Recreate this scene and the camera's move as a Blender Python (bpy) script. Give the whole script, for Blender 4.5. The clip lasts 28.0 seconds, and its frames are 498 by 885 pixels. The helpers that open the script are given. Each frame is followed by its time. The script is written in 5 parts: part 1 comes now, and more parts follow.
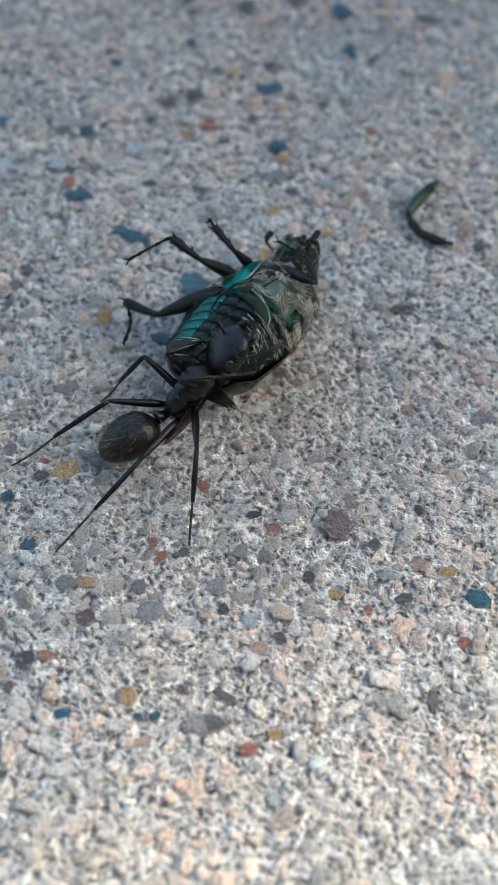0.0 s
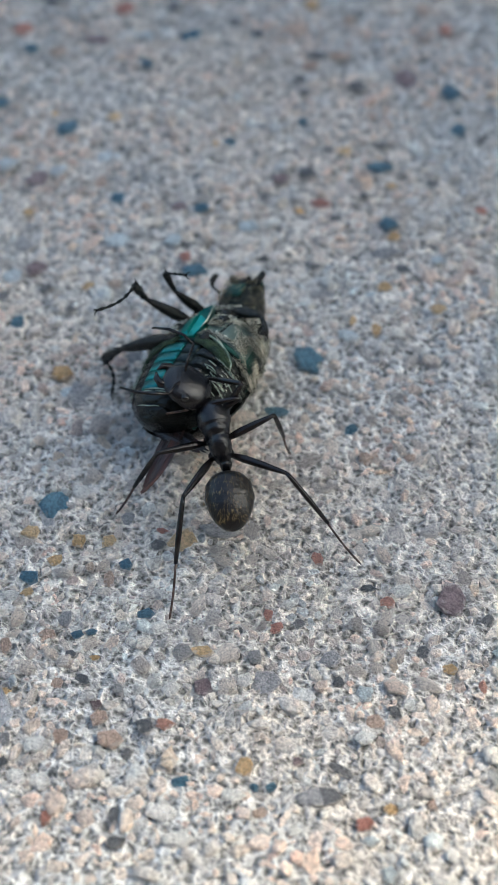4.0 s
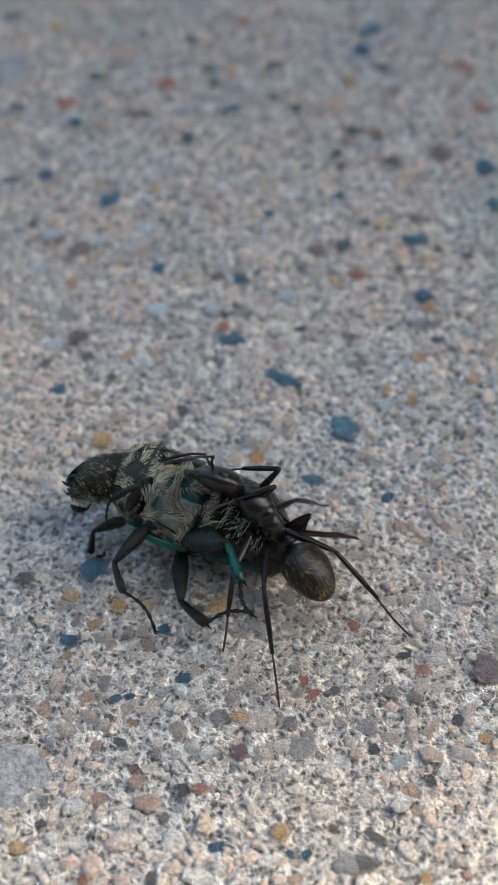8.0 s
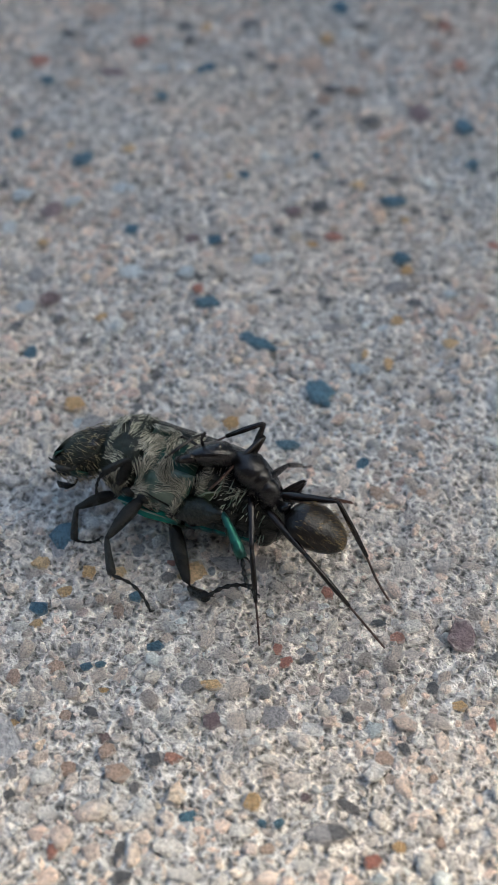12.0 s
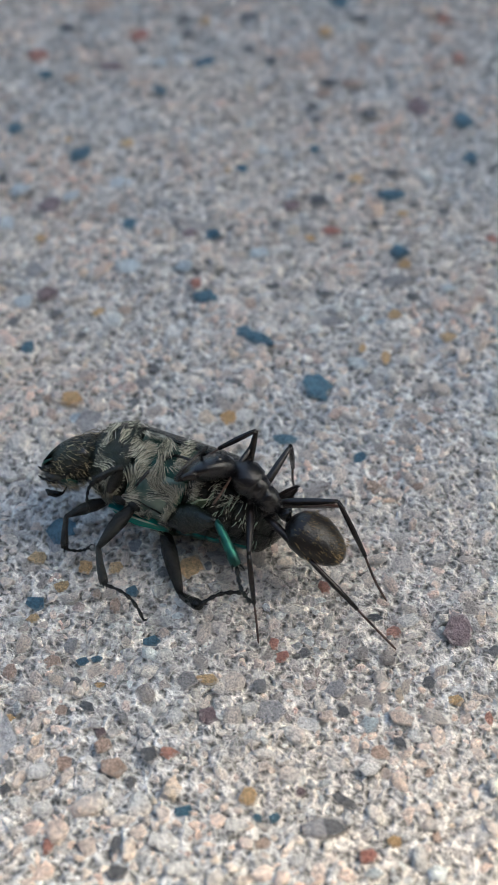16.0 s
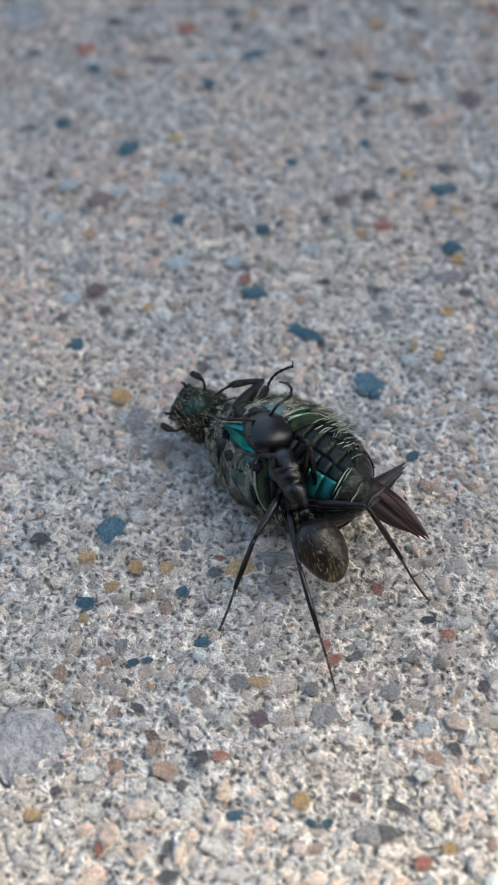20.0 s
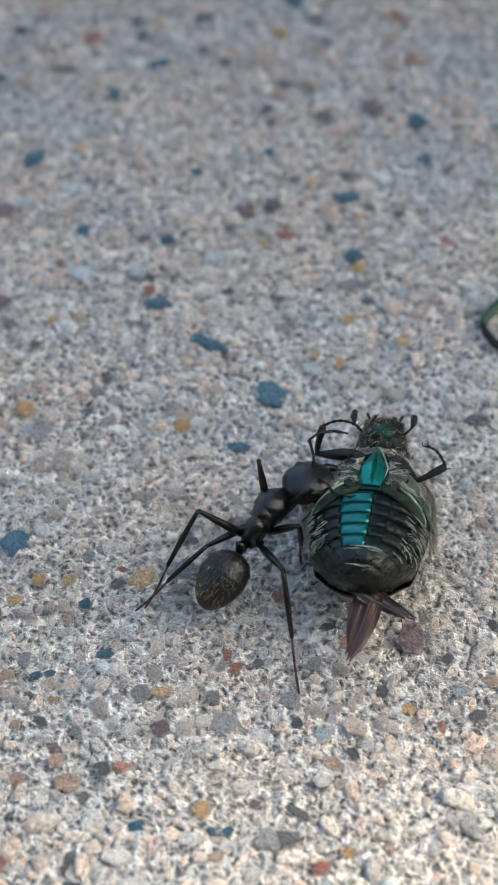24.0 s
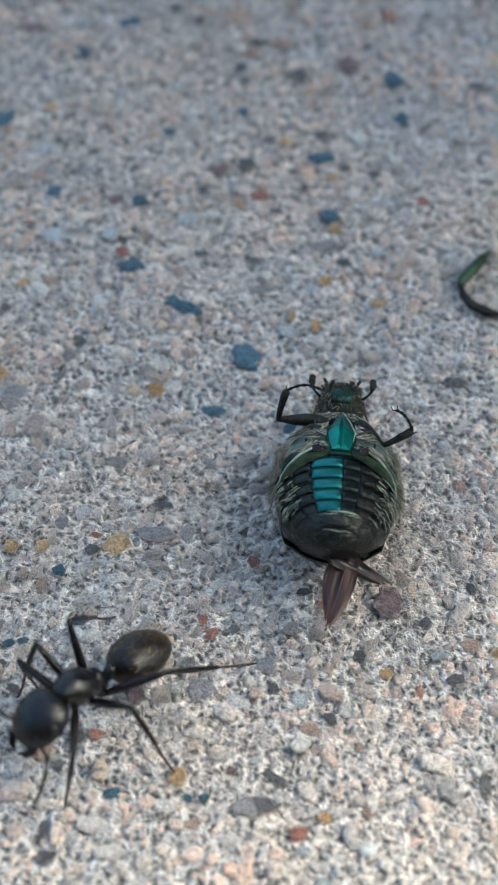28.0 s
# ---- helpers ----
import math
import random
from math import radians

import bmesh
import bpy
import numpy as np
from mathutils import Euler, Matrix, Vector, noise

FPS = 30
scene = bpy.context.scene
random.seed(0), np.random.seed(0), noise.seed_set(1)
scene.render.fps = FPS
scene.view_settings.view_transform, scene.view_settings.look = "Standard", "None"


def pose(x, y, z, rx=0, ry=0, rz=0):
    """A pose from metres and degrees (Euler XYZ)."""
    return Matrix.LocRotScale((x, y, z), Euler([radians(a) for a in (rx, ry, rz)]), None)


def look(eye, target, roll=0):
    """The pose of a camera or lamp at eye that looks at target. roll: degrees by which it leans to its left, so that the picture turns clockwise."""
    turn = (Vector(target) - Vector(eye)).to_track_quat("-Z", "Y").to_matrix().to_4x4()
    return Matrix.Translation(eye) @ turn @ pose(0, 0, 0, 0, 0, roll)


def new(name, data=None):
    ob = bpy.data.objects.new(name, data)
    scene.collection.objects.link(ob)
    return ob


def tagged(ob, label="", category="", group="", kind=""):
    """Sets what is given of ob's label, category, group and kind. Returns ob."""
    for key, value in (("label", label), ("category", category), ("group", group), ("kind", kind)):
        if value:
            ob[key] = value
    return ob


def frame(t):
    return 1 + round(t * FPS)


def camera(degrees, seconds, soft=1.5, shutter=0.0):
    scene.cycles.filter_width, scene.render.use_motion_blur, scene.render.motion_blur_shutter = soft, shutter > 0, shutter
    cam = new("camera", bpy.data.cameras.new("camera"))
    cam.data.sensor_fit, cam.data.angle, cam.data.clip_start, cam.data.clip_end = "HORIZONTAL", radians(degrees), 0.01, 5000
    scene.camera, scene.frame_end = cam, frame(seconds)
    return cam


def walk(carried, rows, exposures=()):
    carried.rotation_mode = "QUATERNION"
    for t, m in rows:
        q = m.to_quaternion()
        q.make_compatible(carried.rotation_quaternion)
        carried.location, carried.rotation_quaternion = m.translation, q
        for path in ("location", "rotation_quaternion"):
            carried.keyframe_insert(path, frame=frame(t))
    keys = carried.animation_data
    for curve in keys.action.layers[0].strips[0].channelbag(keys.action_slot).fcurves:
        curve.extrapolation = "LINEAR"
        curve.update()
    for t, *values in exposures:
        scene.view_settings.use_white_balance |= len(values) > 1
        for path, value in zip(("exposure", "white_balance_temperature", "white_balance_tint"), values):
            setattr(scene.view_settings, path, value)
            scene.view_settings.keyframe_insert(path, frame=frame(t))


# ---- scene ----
MM = 0.001
cam = camera(20.0, 28.0)
cam.data.dof.use_dof = True
cam.data.dof.focus_distance = 0.0622
cam.data.dof.aperture_fstop = 80.0

# eye in millimetres, then yaw, pitch and roll in degrees
PATH = [
    (0, 2.49, -44.38, 51.63, -6.48, -53.06, 2.64),
    (0.5, 1.39, -44.06, 51.62, -5.03, -52.49, 1.81),
    (1, 1.67, -44.27, 51.97, -3.89, -51.86, 0.84),
    (1.5, 1.59, -44.21, 51.98, -4.29, -51.93, 1.15),
    (2, 1.58, -44.31, 52.03, -4.38, -51.71, 1.29),
    (2.5, 1.75, -44.18, 52.38, -4.57, -51.96, 1.43),
    (3, 0.77, -44.34, 52.72, -2.24, -51.11, -0.11),
    (3.3, 0.97, -44.36, 52.77, -2.17, -51.23, -0.10),
    (3.5, 0.35, -44.70, 52.92, 0.20, -50.38, -1.63),
    (4, 0.42, -44.53, 52.60, -1.78, -50.52, -0.04),
    (4.5, 0.30, -44.65, 53.08, -1.03, -49.70, -0.59),
    (6.5, 0.48, -44.62, 53.23, -1.07, -48.89, -0.25),
    (7, 0.39, -44.68, 53.24, -1.07, -48.73, -0.17),
    (7.5, 0.46, -44.74, 53.61, -0.24, -48.25, -0.90),
    (8, -0.00, -45.00, 53.62, 0.00, -48.02, -0.88),
    (8.5, 0.02, -44.36, 53.00, -1.66, -49.18, 0.44),
    (9, 0.26, -44.10, 52.79, -1.45, -49.31, 0.21),
    (9.5, 0.23, -44.01, 52.76, -1.01, -49.02, -0.15),
    (10, 0.38, -44.36, 52.94, -1.09, -48.33, 0.01),
    (10.5, 0.33, -44.34, 52.94, -1.04, -48.65, -0.03),
    (11, 0.34, -44.34, 52.84, -1.11, -48.94, 0.01),
    (11.5, 0.43, -44.36, 52.88, -0.94, -49.16, -0.11),
    (12, 0.37, -44.31, 52.80, -1.14, -49.44, 0.06),
    (12.5, 0.41, -44.29, 52.75, -1.10, -49.60, 0.04),
    (14.5, 0.95, -44.34, 53.21, -0.25, -49.55, -0.84),
    (15, 0.75, -44.27, 52.81, -1.01, -49.69, -0.21),
    (15.5, 0.83, -44.33, 53.03, -0.47, -49.54, -0.63),
    (16, 0.91, -44.27, 52.77, -0.64, -49.68, -0.49),
    (16.5, 0.93, -44.19, 52.83, -0.60, -49.78, -0.61),
    (17, 0.85, -44.13, 52.69, -0.63, -49.80, -0.50),
    (17.5, 1.10, -44.13, 52.96, -0.06, -49.89, -1.10),
    (18, 0.42, -43.88, 52.81, 0.67, -50.17, -1.45),
    (18.5, 0.27, -43.59, 52.50, 1.24, -50.53, -1.97),
    (19, 0.25, -43.55, 52.42, 1.36, -50.26, -1.99),
    (19.5, 0.36, -43.41, 52.55, 1.56, -50.36, -2.16),
    (20, 0.30, -43.49, 52.44, 1.78, -50.01, -2.17),
    (20.5, 0.23, -43.42, 52.41, 1.40, -50.03, -1.79),
    (21, 0.38, -43.39, 52.15, -0.10, -49.85, -0.63),
    (21.5, 0.84, -43.35, 52.07, 0.55, -50.06, -1.30),
    (23.5, -0.04, -43.42, 52.29, -1.95, -50.30, 1.14),
    (23.8, 2.39, -43.76, 54.03, 0.14, -48.69, -1.74),
    (24, 2.19, -43.37, 53.42, -1.92, -50.29, -0.25),
    (24.5, 2.37, -43.13, 53.09, -2.73, -51.06, 0.23),
    (25, 2.41, -42.91, 52.72, -3.51, -51.57, 0.81),
    (25.5, 2.37, -42.87, 52.62, -3.59, -51.50, 0.92),
    (26, 2.41, -42.70, 52.59, -3.60, -51.60, 0.83),
    (26.5, 2.47, -42.73, 52.65, -3.08, -51.55, 0.25),
    (27, 2.11, -43.36, 53.07, -1.77, -50.48, -0.62),
    (27.5, 2.24, -43.05, 52.84, -3.45, -51.45, 0.67),
    (28, 2.23, -42.94, 52.67, -3.51, -51.64, 0.72),
]


def camera_pose(x, y, z, yaw, pitch, roll):
    return (Matrix.Translation((x * MM, y * MM, z * MM)) @ Matrix.Rotation(radians(yaw), 4, "Z")
            @ Matrix.Rotation(radians(90 + pitch), 4, "X") @ Matrix.Rotation(radians(roll), 4, "Z"))


walk(cam, [(t, camera_pose(x, y, z, a, b, c)) for t, x, y, z, a, b, c in PATH],
     exposures=[(0, 1.50, 6050, -2), (4.5, 1.68, 6250, -1), (7, 1.60, 6500, 1), (9, 1.51, 6650, 1), (11, 1.50, 6650, 1), (16, 1.63, 6480, 1), (21, 1.68, 6480, 1), (24, 1.70, 6450, 0), (26, 1.74, 6450, -1), (28, 1.57, 6150, -2)])

# ---- world and sun ----
SUN_AZIMUTH, SUN_HEIGHT = radians(80), radians(50)
world = bpy.data.worlds.new("sky")
scene.world = world
world.use_nodes = True
wn = world.node_tree.nodes
sky = wn.new("ShaderNodeTexSky")
sky.sky_type, sky.sun_disc = "NISHITA", False
sky.dust_density = 4.0
sky.sun_elevation, sky.sun_rotation = SUN_HEIGHT, SUN_AZIMUTH
world.node_tree.links.new(sky.outputs[0], wn["Background"].inputs[0])
wn["Background"].inputs[1].default_value = 0.14
sun = new("sun", bpy.data.lights.new("sun", "SUN"))
sun.data.energy, sun.data.angle, sun.data.color = 1.75, radians(3.5), (1.0, 0.79, 0.62)
sun_from = Vector((math.sin(SUN_AZIMUTH) * math.cos(SUN_HEIGHT), math.cos(SUN_AZIMUTH) * math.cos(SUN_HEIGHT), math.sin(SUN_HEIGHT)))
sun.matrix_basis = look(sun_from * 10, (0, 0, 0))


# ---- materials ----
def material(name, rough=0.5, metal=0.0, coat=0.0, spec=0.5):
    m = bpy.data.materials.new(name)
    m.use_nodes = True
    b = m.node_tree.nodes["Principled BSDF"]
    b.inputs["Roughness"].default_value, b.inputs["Metallic"].default_value = rough, metal
    b.inputs["Coat Weight"].default_value, b.inputs["Specular IOR Level"].default_value = coat, spec
    return m, m.node_tree.nodes, m.node_tree.links, b


def ramp(nodes, stops, mode="LINEAR"):
    r = nodes.new("ShaderNodeValToRGB")
    r.color_ramp.interpolation = mode
    while len(r.color_ramp.elements) < len(stops):
        r.color_ramp.elements.new(0.5)
    for e, (p, c) in zip(r.color_ramp.elements, stops):
        e.position, e.color = p, (*c, 1)
    return r


def noise_of(nodes, links, scale, detail=3.0, rough=0.55):
    tc = nodes.new("ShaderNodeTexCoord")
    n = nodes.new("ShaderNodeTexNoise")
    n.inputs["Scale"].default_value, n.inputs["Detail"].default_value, n.inputs["Roughness"].default_value = scale, detail, rough
    links.new(tc.outputs["Object"], n.inputs["Vector"])
    return n


def bump(nodes, links, b, height, distance, strength=1.0):
    k = nodes.new("ShaderNodeBump")
    k.inputs["Distance"].default_value, k.inputs["Strength"].default_value = distance, strength
    links.new(height, k.inputs["Height"])
    links.new(k.outputs[0], b.inputs["Normal"])


def mixed(nodes, links, fac, a, b, mode="MIX"):
    m = nodes.new("ShaderNodeMix")
    m.data_type, m.blend_type = "RGBA", mode
    for sock, v in ((m.inputs[0], fac), (m.inputs[6], a), (m.inputs[7], b)):
        if isinstance(v, (int, float)):
            sock.default_value = v
        elif isinstance(v, tuple):
            sock.default_value = (*v, 1)
        else:
            links.new(v, sock)
    return m.outputs[2]


def plain(name, colour, dark, scale, rough=0.5, metal=0.0, coat=0.0, relief=0.00002, spec=0.5):
    """A surface of two shades, mottled at a coarse and a fine scale."""
    m, n, l, b = material(name, rough, metal, coat, spec)
    big, fine = noise_of(n, l, scale, 2), noise_of(n, l, scale * 6, 4)
    r1 = ramp(n, ((0.35, dark), (0.65, colour)))
    l.new(big.outputs[0], r1.inputs[0])
    c = mixed(n, l, fine.outputs[0], (0.75, 0.75, 0.75), (1.25, 1.25, 1.25))
    l.new(mixed(n, l, 1.0, r1.outputs[0], c, "MULTIPLY"), b.inputs["Base Color"])
    if relief:
        bump(n, l, b, fine.outputs[0], relief)
    return m


def stone(name, stops, rough=0.6, island=True, fade=0.5):
    """Sand grains and pebbles: one shade for each stone, with speckle, dust and a fine tooth."""
    m, n, l, b = material(name, rough)
    if island:
        pick = n.new("ShaderNodeNewGeometry").outputs["Random Per Island"]
    else:
        pick = n.new("ShaderNodeObjectInfo").outputs["Random"]
    r = ramp(n, stops, "CONSTANT" if len(stops) > 4 else "LINEAR")
    l.new(pick, r.inputs[0])
    speck, veil = noise_of(n, l, 4200, 4, 0.75), noise_of(n, l, 1600, 4, 0.65)
    mottle = ramp(n, ((0.36, (0.58, 0.58, 0.59)), (0.5, (1.0, 1.0, 1.0)), (0.64, (1.36, 1.34, 1.30))))
    l.new(speck.outputs[0], mottle.inputs[0])
    c = mixed(n, l, 1.0, r.outputs[0], mottle.outputs[0], "MULTIPLY")
    paste = n.new("ShaderNodeAttribute")
    paste.attribute_name = "paste"
    edge = n.new("ShaderNodeMath")
    edge.operation = "MULTIPLY_ADD"
    edge.inputs[1].default_value = 0.22
    l.new(paste.outputs["Fac"], edge.inputs[0])
    l.new(veil.outputs[0], edge.inputs[2])
    v = ramp(n, ((0.58, (0, 0, 0)), (0.68, (1, 1, 1))))
    l.new(edge.outputs[0], v.inputs[0])
    k = n.new("ShaderNodeMath")
    k.operation = "MULTIPLY"
    k.inputs[1].default_value = fade
    l.new(v.outputs[0], k.inputs[0])
    c = mixed(n, l, k.outputs[0], c, (0.74, 0.69, 0.64))
    if island:
        patch = ramp(n, ((0.38, (0.80, 0.90, 0.97)), (0.5, (0.98, 0.98, 0.97)), (0.62, (1.08, 0.98, 0.93))))
        l.new(noise_of(n, l, 170, 3).outputs[0], patch.inputs[0])
        c = mixed(n, l, 1.0, c, patch.outputs[0], "MULTIPLY")
    l.new(c, b.inputs["Base Color"])
    bump(n, l, b, speck.outputs[0], 0.0004)
    return m


GRAIN_SHADES = (
    (0.00, (0.667, 0.598, 0.545)), (0.09, (0.769, 0.681, 0.607)), (0.18, (0.589, 0.530, 0.486)), (0.26, (0.816, 0.729, 0.659)),
    (0.35, (0.681, 0.591, 0.521)), (0.42, (0.505, 0.457, 0.423)), (0.47, (0.733, 0.661, 0.607)), (0.56, (0.746, 0.630, 0.559)),
    (0.63, (0.639, 0.590, 0.557)), (0.71, (0.860, 0.805, 0.737)), (0.79, (0.638, 0.557, 0.488)), (0.85, (0.448, 0.405, 0.378)), (0.895, (0.703, 0.566, 0.500)),
    (0.925, (0.447, 0.424, 0.406)), (0.945, (0.690, 0.582, 0.469)), (0.962, (0.630, 0.597, 0.572)), (0.982, (0.517, 0.439, 0.409)))
GRAINS = stone("sand_grain", GRAIN_SHADES, fade=0.75)
SINGLE_GRAIN = stone("single_sand_grain", GRAIN_SHADES, 0.5, False, 0.75)


def cement():
    m, n, l, b = material("cement_paste", 1.0, spec=0.08)
    big, mid, fine = noise_of(n, l, 60, 3), noise_of(n, l, 1500, 4, 0.65), noise_of(n, l, 7000, 3, 0.7)
    tc = n.new("ShaderNodeTexCoord")
    warp = mixed(n, l, 0.0009, tc.outputs["Object"], noise_of(n, l, 1300, 3, 0.65).outputs[1], "ADD")
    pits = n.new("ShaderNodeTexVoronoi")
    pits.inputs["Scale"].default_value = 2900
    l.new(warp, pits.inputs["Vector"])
    # pale paste lace, with shade painted into the hollows of the same relief
    lace_and_shade = ramp(n, ((0.05, (0.12, 0.116, 0.11)), (0.30, (0.37, 0.36, 0.34)), (0.48, (0.58, 0.56, 0.535)), (0.62, (0.84, 0.81, 0.77))))
    l.new(pits.outputs[0], lace_and_shade.inputs[0])
    r = ramp(n, ((0.36, (0.55, 0.55, 0.55)), (0.5, (0.9, 0.9, 0.89)), (0.64, (1.2, 1.19, 1.17))))
    l.new(mid.outputs[0], r.inputs[0])
    t = ramp(n, ((0.38, (0.88, 0.92, 0.97)), (0.62, (1.05, 1.0, 0.95))))
    l.new(big.outputs[0], t.inputs[0])
    c = mixed(n, l, 1.0, mixed(n, l, 1.0, lace_and_shade.outputs[0], r.outputs[0], "MULTIPLY"), t.outputs[0], "MULTIPLY")
    f = mixed(n, l, fine.outputs[0], (0.6, 0.6, 0.6), (1.4, 1.4, 1.4))
    l.new(mixed(n, l, 1.0, c, f, "MULTIPLY"), b.inputs["Base Color"])
    h = n.new("ShaderNodeMath")
    h.operation = "MULTIPLY_ADD"
    h.inputs[1].default_value = 0.5
    l.new(fine.outputs[0], h.inputs[0])
    l.new(pits.outputs[0], h.inputs[2])
    bump(n, l, b, h.outputs[0], 0.0004)
    return m


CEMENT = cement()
PEBBLE = {
    "blue": stone("slate_blue_stone", ((0.0, (0.06, 0.16, 0.24)), (1.0, (0.10, 0.20, 0.27))), 0.5, False, 0.18),
    "dark": stone("dark_stone", ((0.0, (0.12, 0.13, 0.145)), (1.0, (0.22, 0.22, 0.23))), 0.5, False, 0.55),
    "red": stone("red_stone", ((0.0, (0.46, 0.20, 0.16)), (1.0, (0.54, 0.29, 0.23))), 0.55, False, 0.55),
    "pink": stone("pink_stone", ((0.0, (0.52, 0.38, 0.31)), (1.0, (0.56, 0.44, 0.36))), 0.55, False, 0.55),
    "ochre": stone("ochre_stone", ((0.0, (0.62, 0.40, 0.19)), (1.0, (0.68, 0.50, 0.29))), 0.5, False, 0.55),
    "white": stone("white_quartz", ((0.0, (0.82, 0.80, 0.77)), (1.0, (0.90, 0.89, 0.87))), 0.4, False, 0.1),
    "pale": stone("pale_blue_stone", ((0.0, (0.52, 0.60, 0.64)), (1.0, (0.60, 0.66, 0.69))), 0.6, False, 0.5),
    "grey": stone("grey_stone", ((0.0, (0.30, 0.30, 0.31)), (1.0, (0.38, 0.38, 0.40))), 0.6, False, 0.4),
    "patch": stone("slate_grey_stone", ((0.0, (0.33, 0.34, 0.36)), (1.0, (0.36, 0.37, 0.39))), 0.8, False, 0.4),
    "purple": stone("purple_stone", ((0.0, (0.20, 0.15, 0.17)), (1.0, (0.27, 0.21, 0.22))), 0.6, False, 0.4),
}
ANT_BLACK = plain("ant_cuticle", (0.007, 0.007, 0.009), (0.003, 0.003, 0.004), 1700, 0.15, spec=0.45, relief=0.00003)
GASTER_BROWN = plain("brown_black_cuticle", (0.011, 0.009, 0.008), (0.004, 0.0035, 0.0035), 900, 0.3, spec=0.4, relief=0.00005)
ANT_LEG = plain("ant_leg_cuticle", (0.010, 0.007, 0.007), (0.005, 0.004, 0.004), 1500, 0.25, relief=0.00002, spec=0.35)
TARSUS = plain("ant_tarsus_cuticle", (0.075, 0.036, 0.024), (0.03, 0.016, 0.012), 1500, 0.5, relief=0.00001)
GOLD_HAIR = plain("golden_hair", (0.36, 0.24, 0.095), (0.13, 0.085, 0.035), 3000, 0.45, relief=0)
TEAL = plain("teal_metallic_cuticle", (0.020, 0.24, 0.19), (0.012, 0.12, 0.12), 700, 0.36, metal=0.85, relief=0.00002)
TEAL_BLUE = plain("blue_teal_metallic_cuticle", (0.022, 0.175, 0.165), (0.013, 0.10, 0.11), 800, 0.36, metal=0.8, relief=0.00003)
# darkened copy of the teal, for the half that reflects little sky
TEAL_SHADED = plain("shaded_teal_metallic_cuticle", (0.004, 0.012, 0.011), (0.002, 0.006, 0.006), 800, 0.32, metal=0.5, relief=0.00004)
GREEN_BLACK = plain("green_black_cuticle", (0.006, 0.010, 0.008), (0.002, 0.003, 0.0025), 900, 0.16, metal=0.35, relief=0.00010, spec=0.45)
GREEN_SMOOTH = plain("smooth_dark_green_cuticle", (0.007, 0.011, 0.007), (0.003, 0.004, 0.003), 700, 0.15, metal=0.2, relief=0.00012, spec=0.45)
BRONZE = plain("bronze_cuticle", (0.016, 0.024, 0.016), (0.006, 0.008, 0.006), 1000, 0.16, metal=0.4, relief=0.00016)
GREEN_BRONZE = plain("green_bronze_cuticle", (0.017, 0.080, 0.062), (0.009, 0.026, 0.021), 1100, 0.33, metal=0.65, relief=0.00003)
LEAF_GREEN = plain("dark_green_leg_cuticle", (0.020, 0.060, 0.030), (0.010, 0.022, 0.012), 1100, 0.35, metal=0.3, relief=0.00002)
GREEN_SHIN = plain("green_metallic_shin", (0.016, 0.12, 0.09), (0.010, 0.045, 0.04), 1100, 0.35, metal=0.7, relief=0.00003)
BEETLE_LEG = plain("beetle_leg_cuticle", (0.010, 0.011, 0.009), (0.004, 0.004, 0.004), 1500, 0.2, metal=0.2, relief=0.0001, spec=0.4)
GREEN_GOLD = plain("green_gold_cuticle", (0.032, 0.052, 0.022), (0.008, 0.020, 0.012), 2600, 0.3, metal=0.6, relief=0.00009)
SILVER_GREEN = plain("silver_green_cuticle", (0.16, 0.21, 0.18), (0.05, 0.095, 0.085), 900, 0.33, metal=0.7, relief=0.00005)
PALE_RIM_AND_GLINT = plain("pale_green_rim_and_glint", (0.46, 0.52, 0.42), (0.10, 0.16, 0.12), 1500, 0.4, metal=0.2, relief=0.00002)


def streaked(name, light, dark, rough):
    """A dried wing: fine veins and streaks along its length."""
    m, n, l, b = material(name, rough)
    tc, mp = n.new("ShaderNodeTexCoord"), n.new("ShaderNodeMapping")
    mp.inputs["Scale"].default_value = (2300, 330, 900)
    l.new(tc.outputs["Object"], mp.inputs["Vector"])
    q = n.new("ShaderNodeTexNoise")
    q.inputs["Scale"].default_value = 1.0
    q.inputs["Detail"].default_value = 4
    l.new(mp.outputs[0], q.inputs["Vector"])
    r = ramp(n, ((0.36, dark), (0.52, tuple((x + y) / 2 for x, y in zip(light, dark))), (0.66, light)))
    l.new(q.outputs[0], r.inputs[0])
    l.new(r.outputs[0], b.inputs["Base Color"])
    bump(n, l, b, q.outputs[0], 0.00006)
    return m


def hair_coat(name, stops):
    """Bristles, each of its own shade."""
    m, n, l, b = material(name, 0.5)
    r = ramp(n, stops)
    l.new(n.new("ShaderNodeNewGeometry").outputs["Random Per Island"], r.inputs[0])
    l.new(r.outputs[0], b.inputs["Base Color"])
    return m


GREY_HAIR = hair_coat("grey_hair", ((0.0, (0.010, 0.013, 0.010)), (0.38, (0.03, 0.034, 0.026)), (0.52, (0.36, 0.36, 0.28)), (1.0, (0.85, 0.83, 0.70))))
FACE_HAIR = hair_coat("golden_face_hair", ((0.0, (0.03, 0.025, 0.015)), (0.5, (0.12, 0.09, 0.045)), (0.8, (0.45, 0.36, 0.20)), (1.0, (0.75, 0.66, 0.45))))
PALE_HAIR = hair_coat("pale_hair", ((0.0, (0.08, 0.075, 0.05)), (0.5, (0.40, 0.37, 0.28)), (1.0, (0.82, 0.78, 0.66))))
WING = streaked("red_brown_wing_membrane", (0.075, 0.024, 0.015), (0.022, 0.010, 0.008), 0.5)
WING_DARK = streaked("black_wing_membrane", (0.035, 0.020, 0.018), (0.010, 0.008, 0.008), 0.3)
